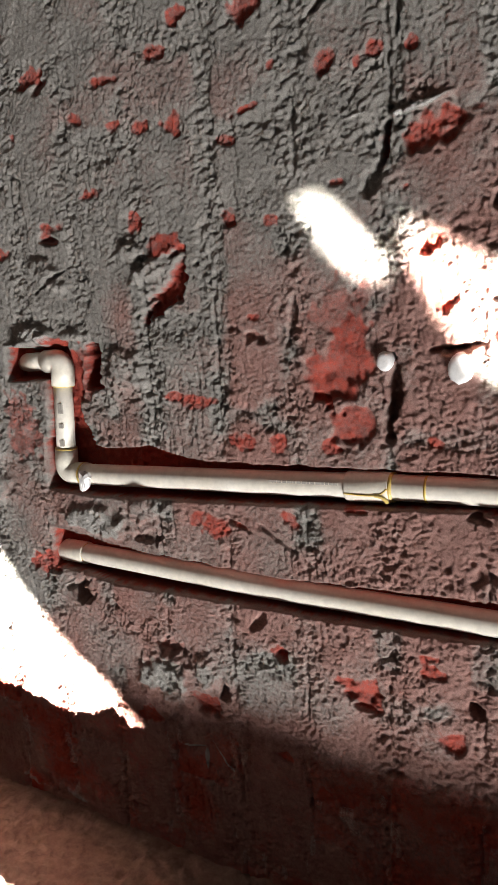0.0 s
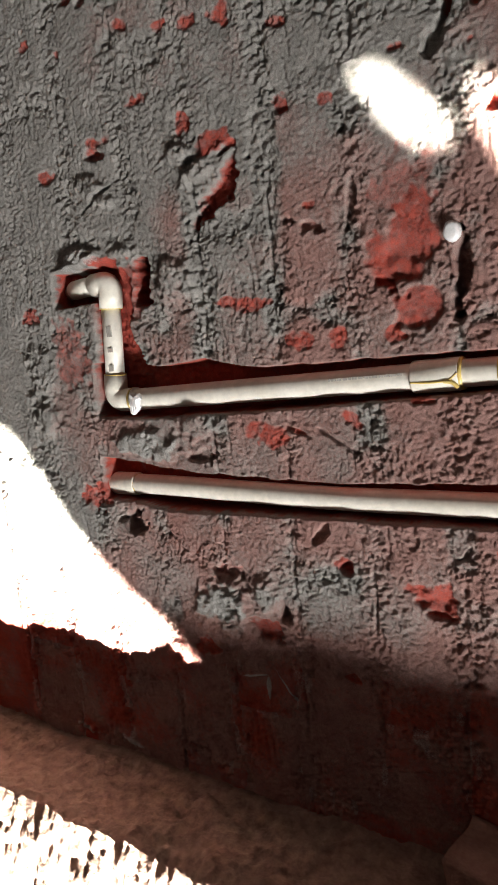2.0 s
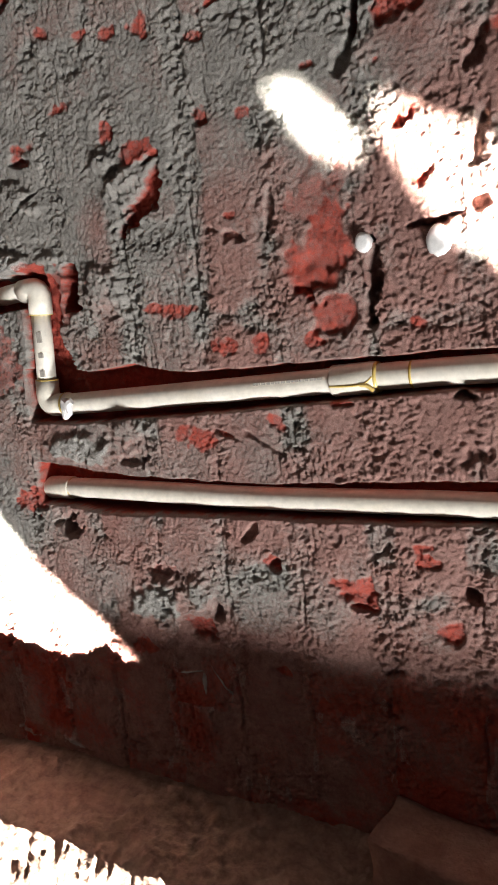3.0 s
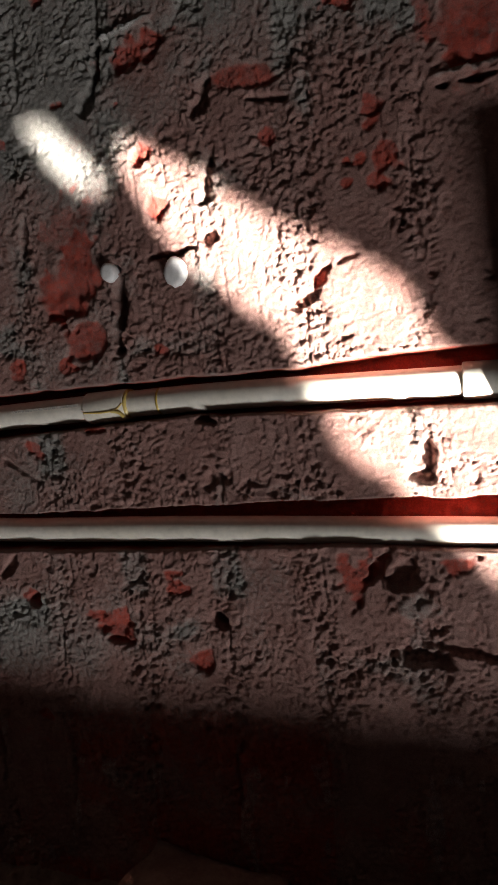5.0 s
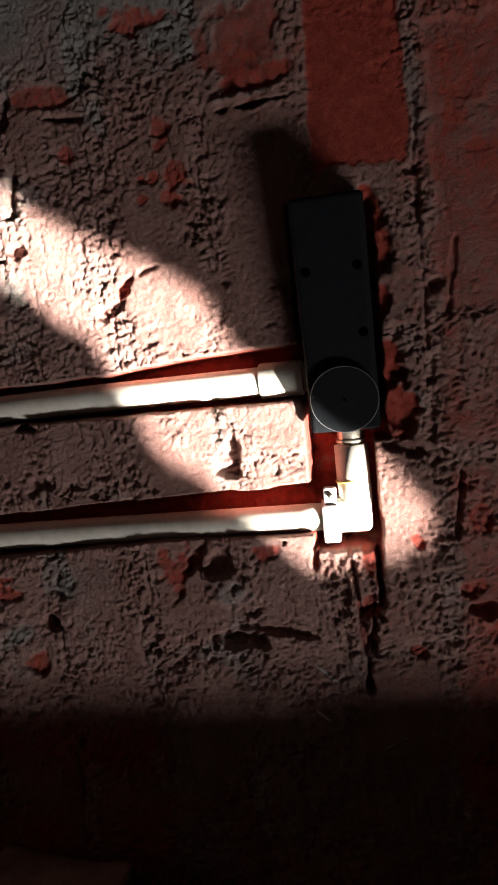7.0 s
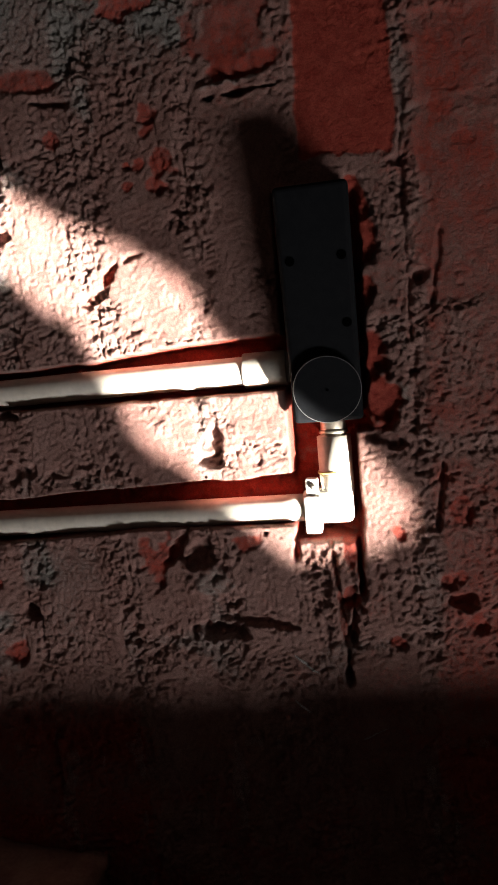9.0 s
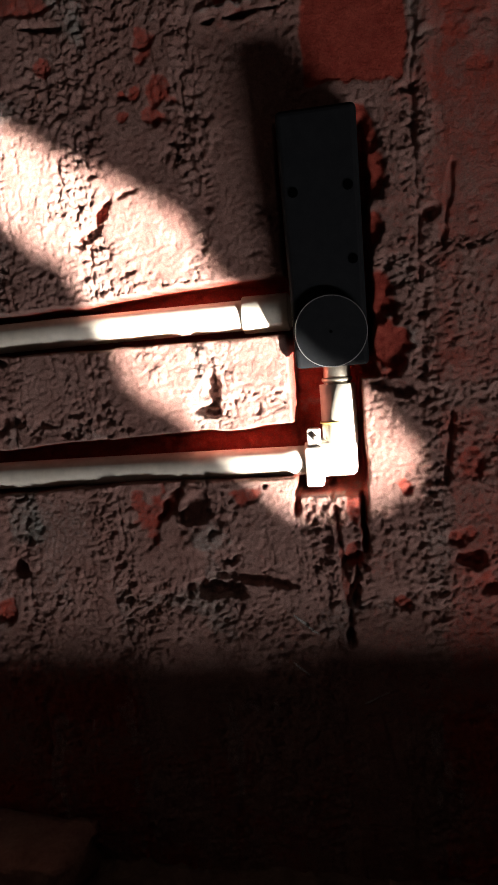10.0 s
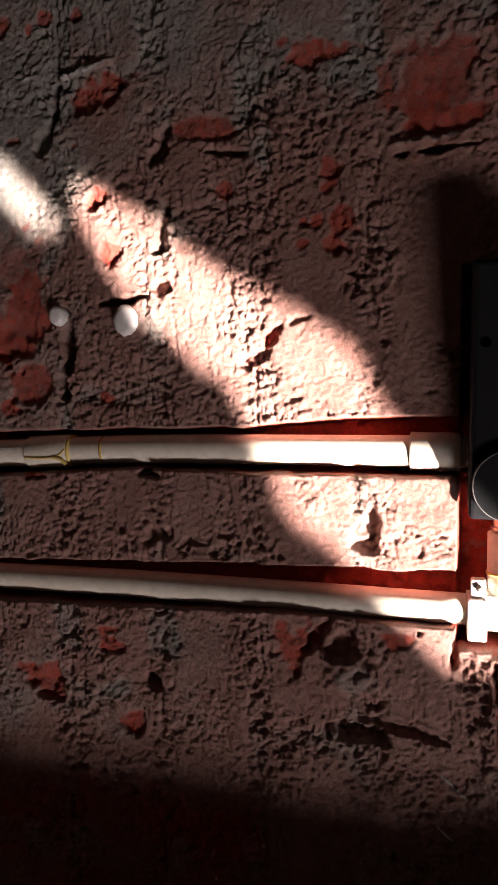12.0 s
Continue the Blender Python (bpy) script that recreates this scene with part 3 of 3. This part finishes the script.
# ---- structure ----
def field_mesh(name, cells, depth, mat):
    """The grid faces chosen by cells, as one mesh."""
    nx, nz = GX.shape
    i, j = np.nonzero(cells)
    quads = np.stack([i * nz + j, (i + 1) * nz + j, (i + 1) * nz + j + 1, i * nz + j + 1], 1)
    used, inverse = np.unique(quads, return_inverse=True)
    faces = inverse.reshape(-1, 4)
    me = bpy.data.meshes.new(name)
    co = np.stack([GX.ravel()[used], depth.ravel()[used], GZ.ravel()[used]], 1).astype(np.float32)
    me.vertices.add(len(co))
    me.vertices.foreach_set("co", co.ravel())
    me.loops.add(faces.size)
    me.loops.foreach_set("vertex_index", faces.ravel().astype(np.int32))
    me.polygons.add(len(faces))
    me.polygons.foreach_set("loop_start", np.arange(0, faces.size, 4, dtype=np.int32))
    me.polygons.foreach_set("use_smooth", np.ones(len(faces), dtype=bool))
    me.update(calc_edges=True)
    for key, values in (("cement", CEMENT), ("bare", BARE), ("pale", PALE)):
        me.attributes.new(key, "FLOAT", "POINT").data.foreach_set("value", values.ravel()[used].astype(np.float32))
    me.materials.append(mat)
    return me


# an unseen sheet added outside: its gaps shape the sun patches on the wall
def on_wall_lit(x, z):
    """Whether the sun that passes a gap reaches the wall at (x, z)."""
    wob = 0.006 * fbm(x, z, 0.05, 131, 2)
    x, z = x + wob, z + 0.7 * wob
    upper = np.interp(x, [-0.300, -0.278, -0.224, -0.158, -0.117, -0.081, -0.058, -0.044, 0.052, 0.092, 0.104], [0.560, 0.615, 0.576, 0.537, 0.510, 0.488, 0.464, 0.434, 0.345, 0.300, 0.26])
    lower = np.interp(x, [-0.300, -0.285, -0.262, -0.245, -0.200, -0.148, -0.119, -0.081, -0.030, 0.005, 0.053, 0.10], [0.600, 0.580, 0.538, 0.512, 0.476, 0.430, 0.365, 0.321, 0.273, 0.250, 0.262, 0.275])
    band = (x > -0.286) & (x < 0.088) & (z < upper - 0.008) & (z > lower + 0.004)
    c, s = math.cos(radians(-40)), math.sin(radians(-40))
    u, v = (x + 0.337) * c + (z - 0.604) * s, (z - 0.604) * c - (x + 0.337) * s
    spot = np.hypot(u / 0.042, v / 0.0125) < 1
    edge = np.interp(z, [-0.3, 0.02, 0.125, 0.196, 0.264, 0.328, 0.38], [-0.15, -0.44, -0.592, -0.680, -0.747, -0.785, -0.86])
    corner = (x < edge - 0.026) & (z < 0.38) & (x > -1.05) & (z > -0.25)
    return band | spot | corner


def build_sun_mask():
    cell = 0.008
    cx = np.arange(1.25, 2.75, cell)
    cz = np.arange(-2.75, -1.55, cell)
    X, Z = np.meshgrid(cx + cell / 2, cz + cell / 2, indexing="ij")
    shut = ~on_wall_lit(X + SUN_A * MASK_DIST, Z + SUN_B * MASK_DIST)
    bm = bmesh.new()
    nx, nz = shut.shape
    for i in range(nx):
        j = 0
        while j < nz:
            if shut[i, j]:
                k = j
                while k < nz and shut[i, k]:
                    k += 1
                x0, x1, z0, z1 = cx[i], cx[i] + cell, cz[j], cz[k - 1] + cell
                bm.faces.new([bm.verts.new(p) for p in ((x0, -MASK_DIST, z0), (x0, -MASK_DIST, z1), (x1, -MASK_DIST, z1), (x1, -MASK_DIST, z0))])
                j = k
            else:
                j += 1
    x0, x1, z0, z1 = cx[0], cx[-1] + cell, cz[0], cz[-1] + cell
    for a, b, c, d in ((GROUND, x0, -6.0, 2.0), (x1, 4.4, -6.0, 2.0), (x0, x1, -6.0, z0), (x0, x1, z1, 2.0)):
        bm.faces.new([bm.verts.new(p) for p in ((a, -MASK_DIST, c), (a, -MASK_DIST, d), (b, -MASK_DIST, d), (b, -MASK_DIST, c))])
    return tagged(part("awning", bm, SHEET), "unseen dark sheet added to cut the sunlight into patches", "awning", kind="structure")


build_sun_mask()


# Unseen slabs, added; ceiling height and dark colour hold down light on the wall.
def build_room():
    def slab(name, lo, hi, label, kind="wall"):
        return tagged(part(name, box(lo, hi), PLASTER), label, kind, kind="structure")
    slab("floor", (GROUND - 0.1, -5.0, -5.0), (GROUND, 0.2, 1.5), "unseen floor, coloured dark to cut bounced light", "floor")
    slab("ceiling", (CEIL, -1.1, -1.2), (CEIL + 0.1, 0.2, 1.5), "unseen ceiling slab, dark and low to cut light", "ceiling")
    slab("wall_west", (GROUND, -1.9, 1.4), (CEIL, 0.2, 1.5), "unseen side wall, coloured dark to cut bounced light")


build_room()


def build_pier():
    """The side of the pier next to the wall, its broken outer edge and its front."""
    xs = np.concatenate([np.arange(GROUND, -0.95, 0.05), np.arange(-0.95, 0.25, 0.002), np.arange(0.25, CEIL + 0.05, 0.05)])
    n_side, n_front = 90, 130
    zero = np.zeros_like(xs)
    crumble = PIER + 0.005 + 0.009 * step(-0.5, -0.3, xs) + 0.010 * fbm(xs, zero, 0.09, 171, 1)
    k = np.arange(n_side) / (n_side - 1)
    Y = 0.03 - (crumble[:, None] + 0.03) * k[None, :]
    X = np.repeat(xs[:, None], n_side, 1)
    edge = np.clip((-Y - 0.07) / 0.06, 0, 1)
    Z = RETURN + 0.006 * fbm(X, Y, 0.06, 173, 3) + 0.0050 * fbm(X, Y, 0.014, 174, 3) * step(-0.5, 0.3, lattice(X, Y, 0.05, 177)) + 0.003 * np.maximum(0, lattice(X, Y, 0.007, 178)) ** 2 - 0.0025 * grains(X, Y, 0.006, 185) + edge * (0.012 + 0.012 * fbm(X, Y, 0.028, 175, 3) - 0.006 * grains(X, Y, 0.010, 187))
    t = (np.arange(1, n_front) / (n_front - 1)) ** 2.2
    Z2 = Z[:, -1:] - 0.95 * t[None, :]
    X2 = np.repeat(xs[:, None], n_front - 1, 1)
    keep = np.exp(-0.95 * t / 0.02)[None, :]
    Y2 = Y[:, -1:] * keep - PIER * (1 - keep) - 0.014 * (1 - np.exp(-18 * t))[None, :] - 0.10 * np.minimum(t, 0.3)[None, :] - (0.006 * fbm(X2, Z2, 0.016, 176, 3) + 0.006 * grains(X2, Z2, 0.012, 181) + 0.0025 * grains(X2, Z2, 0.005, 183)) * (1 - np.exp(-60 * t))[None, :]
    points = np.stack([np.hstack([X, X2]), np.hstack([Y, Y2]), np.hstack([Z, Z2])], 2)
    nx, ny = points.shape[:2]
    index = np.arange(nx * ny).reshape(nx, ny)
    faces = np.stack([index[:-1, :-1], index[:-1, 1:], index[1:, 1:], index[1:, :-1]], 2).reshape(-1, 4)
    me = bpy.data.meshes.new("pier")
    me.from_pydata(points.reshape(-1, 3).tolist(), [], faces.tolist())
    me.polygons.foreach_set("use_smooth", np.ones(len(faces), dtype=bool))
    me.materials.append(SAND)
    return tagged(new("pier", me), "brown earthy pier with a broken crumbling edge", "pier", kind="structure")


build_pier()

wall = base("wall_north", (0, 0, 0), "red brick wall smeared with grey cement and chased for pipes", "wall", kind="structure")
for lo, hi in (((GROUND, 0.09, -1.2), (CEIL, 0.2, 1.4)), ((0.455, 0.0, -0.3), (CEIL, 0.09, 1.4)), ((GROUND, 0.0, 1.055), (0.455, 0.09, 1.4))):
    part("backing", box(lo, hi), PLASTER, wall)

# ---- pipes ----
R = 0.0113
DEEP = 0.0150


def glue_ring(x, z, r, way, parent, y=DEEP):
    a, b = Vector((x, y, z)), Vector(way) * 0.0016
    return under(part("glue_line", tube([a - b, a + b], r + 0.0003, 24), GLUE, None, "yellow line of dried solvent cement", True), parent)


def upper_pipe():
    ob = base("water_pipe", (-0.45, DEEP, 0.392), "long cream plastic water pipe lying in a wall chase", "pipe", "water pipes")
    line = [(-0.655, DEEP, 0.3825), (-0.450, DEEP, 0.3920), (-0.300, DEEP, 0.3992), (-0.200, DEEP, 0.4022), (0.006, DEEP, 0.4035)]
    under(part("tube", tube(smooth_path(line), R, 28), PIPE, None, "", True), ob)
    # the coupling half way, with its glue
    c = under(part("coupling", collar((-0.3400, DEEP, 0.3972), (-0.3010, DEEP, 0.3990), 0.0136), FITTING, None, "cream coupling sleeve smeared with yellow glue", True), ob)
    glue_ring(-0.3003, 0.3992, 0.0128, (1, 0, 0.05), ob)
    under(part("glue_line", tube(smooth_path([(-0.3390, DEEP - 0.0130, 0.3940), (-0.322, DEEP - 0.0133, 0.3938), (-0.3085, DEEP - 0.0133, 0.3955), (-0.3015, DEEP - 0.0130, 0.4010)]), 0.0009, 8), GLUE, None, "yellow dribble of dried solvent cement", True), ob)
    under(part("glue_line", tube(smooth_path([(-0.312, DEEP - 0.0131, 0.3945), (-0.3055, DEEP - 0.0133, 0.3935), (-0.3008, DEEP - 0.0122, 0.3890)]), 0.0017, 8), GLUE, None, "yellow dribble of dried solvent cement", True), ob)
    under(part("glue_line", tube([(-0.2720, DEEP, 0.4002), (-0.2700, DEEP, 0.4003)], R + 0.0003, 24), GLUE, None, "faint yellow glue smear", True), ob)
    # print along the tube: small unreadable bars
    r = random.Random(4)
    x = -0.412
    while x < -0.346:
        w = r.uniform(0.0012, 0.0042)
        z = 0.3965 + (x + 0.34) * 0.045
        under(part("print_mark", box((x, DEEP - R * 0.93 - 0.0008, z + 0.0036), (x + w, DEEP - R * 0.93 + 0.0006, z + 0.0058)), INK, None, "faded black print"), ob)
        x += w + r.uniform(0.0006, 0.0018)
    # the socket at the box
    under(part("socket", collar((-0.0315, DEEP, 0.4033), (0.0030, DEEP, 0.4033), 0.0138), FITTING, None, "cream plastic socket", True), ob)
    under(part("nipple", collar((0.0020, DEEP, 0.4033), (0.0120, DEEP, 0.4033), 0.0100), THREAD, None, "nickel threaded nipple", True), ob)
    return ob


def bend_pipe():
    ob = base("pipe_bend", (-0.652, DEEP, 0.385), "cream plastic pipe offset with two elbows in a hacked chase", "pipe", "water pipes")
    def elbow(a, corner, b):
        a, c, b = Vector(a), Vector(corner), Vector(b)
        pts = [a, a + (c - a) * 0.55] + [(a + (c - a) * 0.55) * (1 - t) ** 2 + c * 2 * t * (1 - t) + (c + (b - c) * 0.45) * t * t for t in (0.2, 0.4, 0.6, 0.8)] + [c + (b - c) * 0.45, b]
        return tube(pts, 0.0123, 28)
    under(part("tube", tube([(-0.668, DEEP, 0.390), (-0.6605, DEEP, 0.500)], 0.0102, 28), PIPE, None, "", True), ob)
    under(part("elbow", elbow((-0.6820, DEEP, 0.5050), (-0.6590, DEEP, 0.5065), (-0.6615, DEEP, 0.4800)), FITTING, None, "cream elbow", True), ob)
    under(part("elbow", elbow((-0.6665, DEEP, 0.4100), (-0.6690, DEEP, 0.3825), (-0.6390, DEEP, 0.3835)), FITTING, None, "cream elbow", True), ob)
    under(part("stub", tube([(-0.7180, DEEP + 0.008, 0.5035), (-0.7000, DEEP + 0.003, 0.5045), (-0.6800, DEEP, 0.5050)], 0.0102, 28), PIPE, None, "", True), ob)
    under(part("stub", collar((-0.7300, DEEP + 0.012, 0.5020), (-0.7050, DEEP + 0.005, 0.5040), 0.0085), THREAD, None, "brownish threaded end", True), ob)
    glue_ring(-0.6615, 0.4797, 0.0118, (0.03, 0, 0.5), ob)
    glue_ring(-0.6664, 0.4104, 0.0118, (0.03, 0, 0.5), ob)
    glue_ring(-0.6430, 0.3833, 0.0124, (0.8, 0, 0.02), ob)
    for z, h in ((0.4560, 0.011), (0.4370, 0.005), (0.4180, 0.007)):
        x = -0.6605 + (z - 0.456) * 0.068
        under(part("print_mark", box((x - 0.0022, DEEP - 0.0102 - 0.0001, z - h / 2), (x + 0.0032, DEEP - 0.0102 + 0.002, z + h / 2)), INK, None, "faded grey print"), ob)
    return ob


def lower_pipe():
    ob = base("water_pipe", (-0.45, DEEP, 0.292), "long slightly bowed cream plastic water pipe lying in a wall chase", "pipe", "water pipes")
    line = [(-0.684, DEEP + 0.006, 0.2885), (-0.600, DEEP + 0.001, 0.2905), (-0.420, DEEP, 0.2892), (-0.246, DEEP, 0.2920), (0.012, DEEP, 0.2925)]
    under(part("tube", tube(smooth_path(line), R - 0.0004, 28), PIPE, None, "", True), ob)
    under(part("sleeve", collar((-0.6890, DEEP + 0.006, 0.2883), (-0.6540, DEEP + 0.0040, 0.2893), 0.0126), FITTING, None, "cream sleeve at the pipe's end", True), ob)
    glue_ring(-0.6537, 0.2894, 0.0110, (0.6, 0, 0.02), ob, DEEP + 0.0040)
    return ob


def riser():
    ob = base("riser_bend", (0.034, DEEP, 0.29), "short cream plastic riser with an elbow below the black box", "pipe", "water pipes")
    x = 0.0345
    pts = [(0.008, DEEP, 0.2925), (0.024, DEEP, 0.2925), (0.0305, DEEP, 0.2935), (x - 0.0008, DEEP, 0.2990), (x, DEEP, 0.3060), (x, DEEP, 0.3480)]
    under(part("elbow", tube(pts, 0.0132, 28), FITTING, None, "cream elbow and tee, glossy", True), ob)
    under(part("corner", box((0.012, DEEP - 0.0118, 0.2805), (x + 0.0120, DEEP + 0.011, 0.3080), 0.0055, 4), FITTING, None, "rounded body of the elbow", True), ob)
    under(part("nipple", collar((x, DEEP, 0.3465), (x, DEEP, 0.3640), 0.0098), THREAD, None, "nickel threaded nipple", True), ob)
    under(part("nut", collar((x, DEEP, 0.3495), (x, DEEP, 0.3530), 0.0112), THREAD, None, "nickel ring wound with white tape", True), ob)
    glue_ring(x - 0.003, 0.3205, 0.0108, (0, 0, 0.5), ob, DEEP - 0.0026)
    return ob


def clip(where, label, tilt):
    ob = base("pipe_clip", where, label, "pipe clip", "pipe clips")
    x, y, z = where
    under(part("strap", box((x - 0.0065, y - 0.0075, z - 0.0165), (x + 0.0065, y + 0.010, z + 0.0130), 0.0018), WHITE, None, ""), ob)
    under(part("tab", box((x - 0.0045, y - 0.0045, z + 0.0110), (x + 0.0055, y + 0.004, z + 0.0265), 0.0016), WHITE, None, ""), ob)
    n = under(part("nail_head", tube([(x + 0.0010, y - 0.0066, z + 0.0205), (x + 0.0010, y - 0.004, z + 0.0205)], 0.0022, 14), THREAD, None, "small steel nail head", True), ob)
    ob.rotation_euler = (0, radians(tilt), 0)
    return ob


upper_pipe()
bend_pipe()
lower_pipe()
riser()
clip((0.0150, DEEP - 0.007, 0.2905), "white plastic saddle clip over the pipe's end", 0)


def tape_knot():
    ob = base("tape_scrap", (-0.627, 0.004, 0.384), "crumpled scrap of white tape tied round the pipe", "tape")
    bm = bmesh.new()
    r = random.Random(3)
    for k in range(4):
        a = Vector((-0.632 + 0.003 * k, -0.0010 - 0.001 * k, 0.371 + 0.002 * k))
        pts = [a, a + Vector((0.003 + r.uniform(-0.002, 0.004), -0.003, 0.009)), a + Vector((r.uniform(-0.004, 0.008), -0.002, 0.021 - 0.003 * k))]
        tube(smooth_path(pts, 4), 0.0036, 6, bm, radii=None)
    under(part("tape", bm, WHITE, None, ""), ob)
    return ob


tape_knot()


# ---- the black valve box ----
def valve_box():
    """Built upright at its own foot, then leaned so that its upper end stands prouder."""
    ob = base("valve_box", (0.0, -0.012, 0.3605), "matt black plastic concealed valve box with round cap", "valve box")
    body = part("body", box((0.0075, 0.0, 0.0), (0.0585, 0.044, 0.1660), 0.0035, 3), BLACK, ob)
    cap = part("cap", tube([(0.0340, 0.008, 0.026), (0.0340, -0.0050, 0.026), (0.0340, -0.0060, 0.026)], 0.0245, 56, radii=[0.0246, 0.0246, 0.0240]), BLACK, ob, "round black cover cap with an edge highlight in colour")
    part("rim", ring((0.0340, -0.0057, 0.026), 0.0243, 0.0004), RIM, cap, "thin ring coloured pale for the lit edge", True)
    # the dimple and screw holes are flat discs with their shade painted on
    part("dimple", tube([(0.0340, -0.0064, 0.026), (0.0340, -0.002, 0.026)], 0.0011, 12), HOLE_SHADE, cap)
    for x, z in ((0.0155, 0.1170), (0.0510, 0.1180), (0.0515, 0.0720)):
        part("screw_hole", tube([(x, -0.0005, z), (x, 0.005, z)], 0.0033, 20), HOLE_SHADE, body, "flat near-black disc painted for a screw hole's shade")
    ob.rotation_euler = (radians(11), 0, 0)
    return ob


def ring(where, radius, thick, sides=48):
    bm = bmesh.new()
    c = Vector(where)
    loops = []
    for k in range(sides):
        a = 2 * math.pi * k / sides
        out = Vector((math.cos(a), 0, math.sin(a)))
        loops.append([bm.verts.new(c + out * (radius + thick * math.cos(b)) + Vector((0, thick * math.sin(b), 0))) for b in [math.pi / 3 * i for i in range(6)]])
    for k in range(sides):
        p, q = loops[k], loops[(k + 1) % sides]
        for i in range(6):
            bm.faces.new((p[i], p[(i + 1) % 6], q[(i + 1) % 6], q[i]))
    bmesh.ops.recalc_face_normals(bm, faces=bm.faces[:])
    return bm


# paler colour paints the light caught on the cap's edge
RIM = plain("lit_cap_edge", (0.10, 0.10, 0.10), (0.16, 0.16, 0.155), 0.5, 120, 0.0)
valve_box()


# ---- plugs in the wall ----
def wall_plug(where, radius, label):
    x, y, z = where
    ob = base("wall_plug", where, label, "wall plug", "wall plugs")
    rr = [0.55, 0.85, 1.0, 1.0, 0.95]
    ys = [-0.0045, -0.004, -0.002, 0.004, 0.014]
    bm = tube([(x, y + d, z) for d in ys], radius, 18, radii=[radius * k for k in rr])
    for v in bm.verts:
        s = 1 + 0.16 * noise.noise(v.co * 190)
        v.co.x, v.co.z = x + (v.co.x - x) * s, z + (v.co.z - z) * s * 1.25
    under(part("plug", bm, WHITE, None, "", True), ob)
    return ob


wall_plug((-0.3005, -0.004, 0.5065), 0.0062, "small white plastic plug pushed into a mortar joint")
wall_plug((-0.2430, -0.002, 0.5010), 0.0094, "larger white putty plug in a drilled hole")


# ---- on the floor ----
def loose_brick(where, turn, size, label, seed):
    ob = base("broken_brick", where, label, "brick", "broken bricks")
    bm = bmesh.new()
    bmesh.ops.create_cube(bm, size=1)
    for v in bm.verts:
        v.co = Vector((v.co.x * size[0], v.co.y * size[1], v.co.z * size[2]))
    bmesh.ops.subdivide_edges(bm, edges=bm.edges[:], cuts=7, use_grid_fill=True)
    for v in bm.verts:
        n = noise.noise_vector(v.co * 38 + Vector((seed, 0, 0)))
        v.co += n * 0.0045
        if v.co.x > size[0] * 0.3:
            v.co.x -= 0.02 * abs(noise.noise(v.co * 25 + Vector((0, seed, 0))))
    under(part("lump", bm, BRICK, None, "", True), ob).matrix_basis = Matrix.Translation(where)
    ob.rotation_euler = (0, 0, radians(turn))
    return ob


loose_brick((-0.240, -0.038, RETURN + 0.026), -8, (0.13, 0.06, 0.045), "broken brown brick stuck in the mortar beside the pier", 3.1)


# ---- conduit at the top ----
def conduit():
    ob = base("electric_conduit", (-0.50, -0.012, 0.905), "scuffed blue plastic conduit across the wall", "conduit")
    line = smooth_path([(-0.586, -0.006, 0.917), (-0.556, -0.010, 0.911), (-0.46, -0.010, 0.885), (-0.34, -0.010, 0.869), (-0.22, -0.008, 0.853)])
    under(part("tube", tube(line, 0.0140, 24), BLUE, None, "", True), ob)
    r = random.Random(9)
    for k in range(4):
        p = Vector((-0.588, -0.008, 0.911 + 0.003 * k))
        pts = [p, p + Vector((-0.03, -0.004, r.uniform(-0.012, 0.004))), p + Vector((-0.07, 0.0, r.uniform(-0.008, 0.008))), p + Vector((-0.14, 0.004, r.uniform(0.0, 0.02)))]
        under(part("wire", tube(smooth_path(pts, 6), 0.0014, 8), GREEN if k == 3 else YELLOW, None, "thin insulated wire", True), ob)
    return ob


conduit()


# ---- the bricks of the wall, and the mortar between them ----
cell_joint = in_joint[:-1, :-1] > 0.5
cell_course, cell_row = COURSE[:-1, :-1], ROW[:-1, :-1]
me = field_mesh("mortar", cell_joint, DEPTH, WALL)
part_ob = new("mortar", me)
part_ob.parent = wall
keys = cell_course * 1000 + cell_row
for key in np.unique(keys[~cell_joint]):
    chosen = (keys == key) & ~cell_joint
    ob = new("brick", field_mesh("brick", chosen, DEPTH, WALL))
    ob.parent = wall

# set the whole place upright
for ob in list(scene.objects):
    if ob.parent is None and ob.type in ("MESH", "EMPTY"):
        ob.matrix_basis = STAND @ ob.matrix_basis
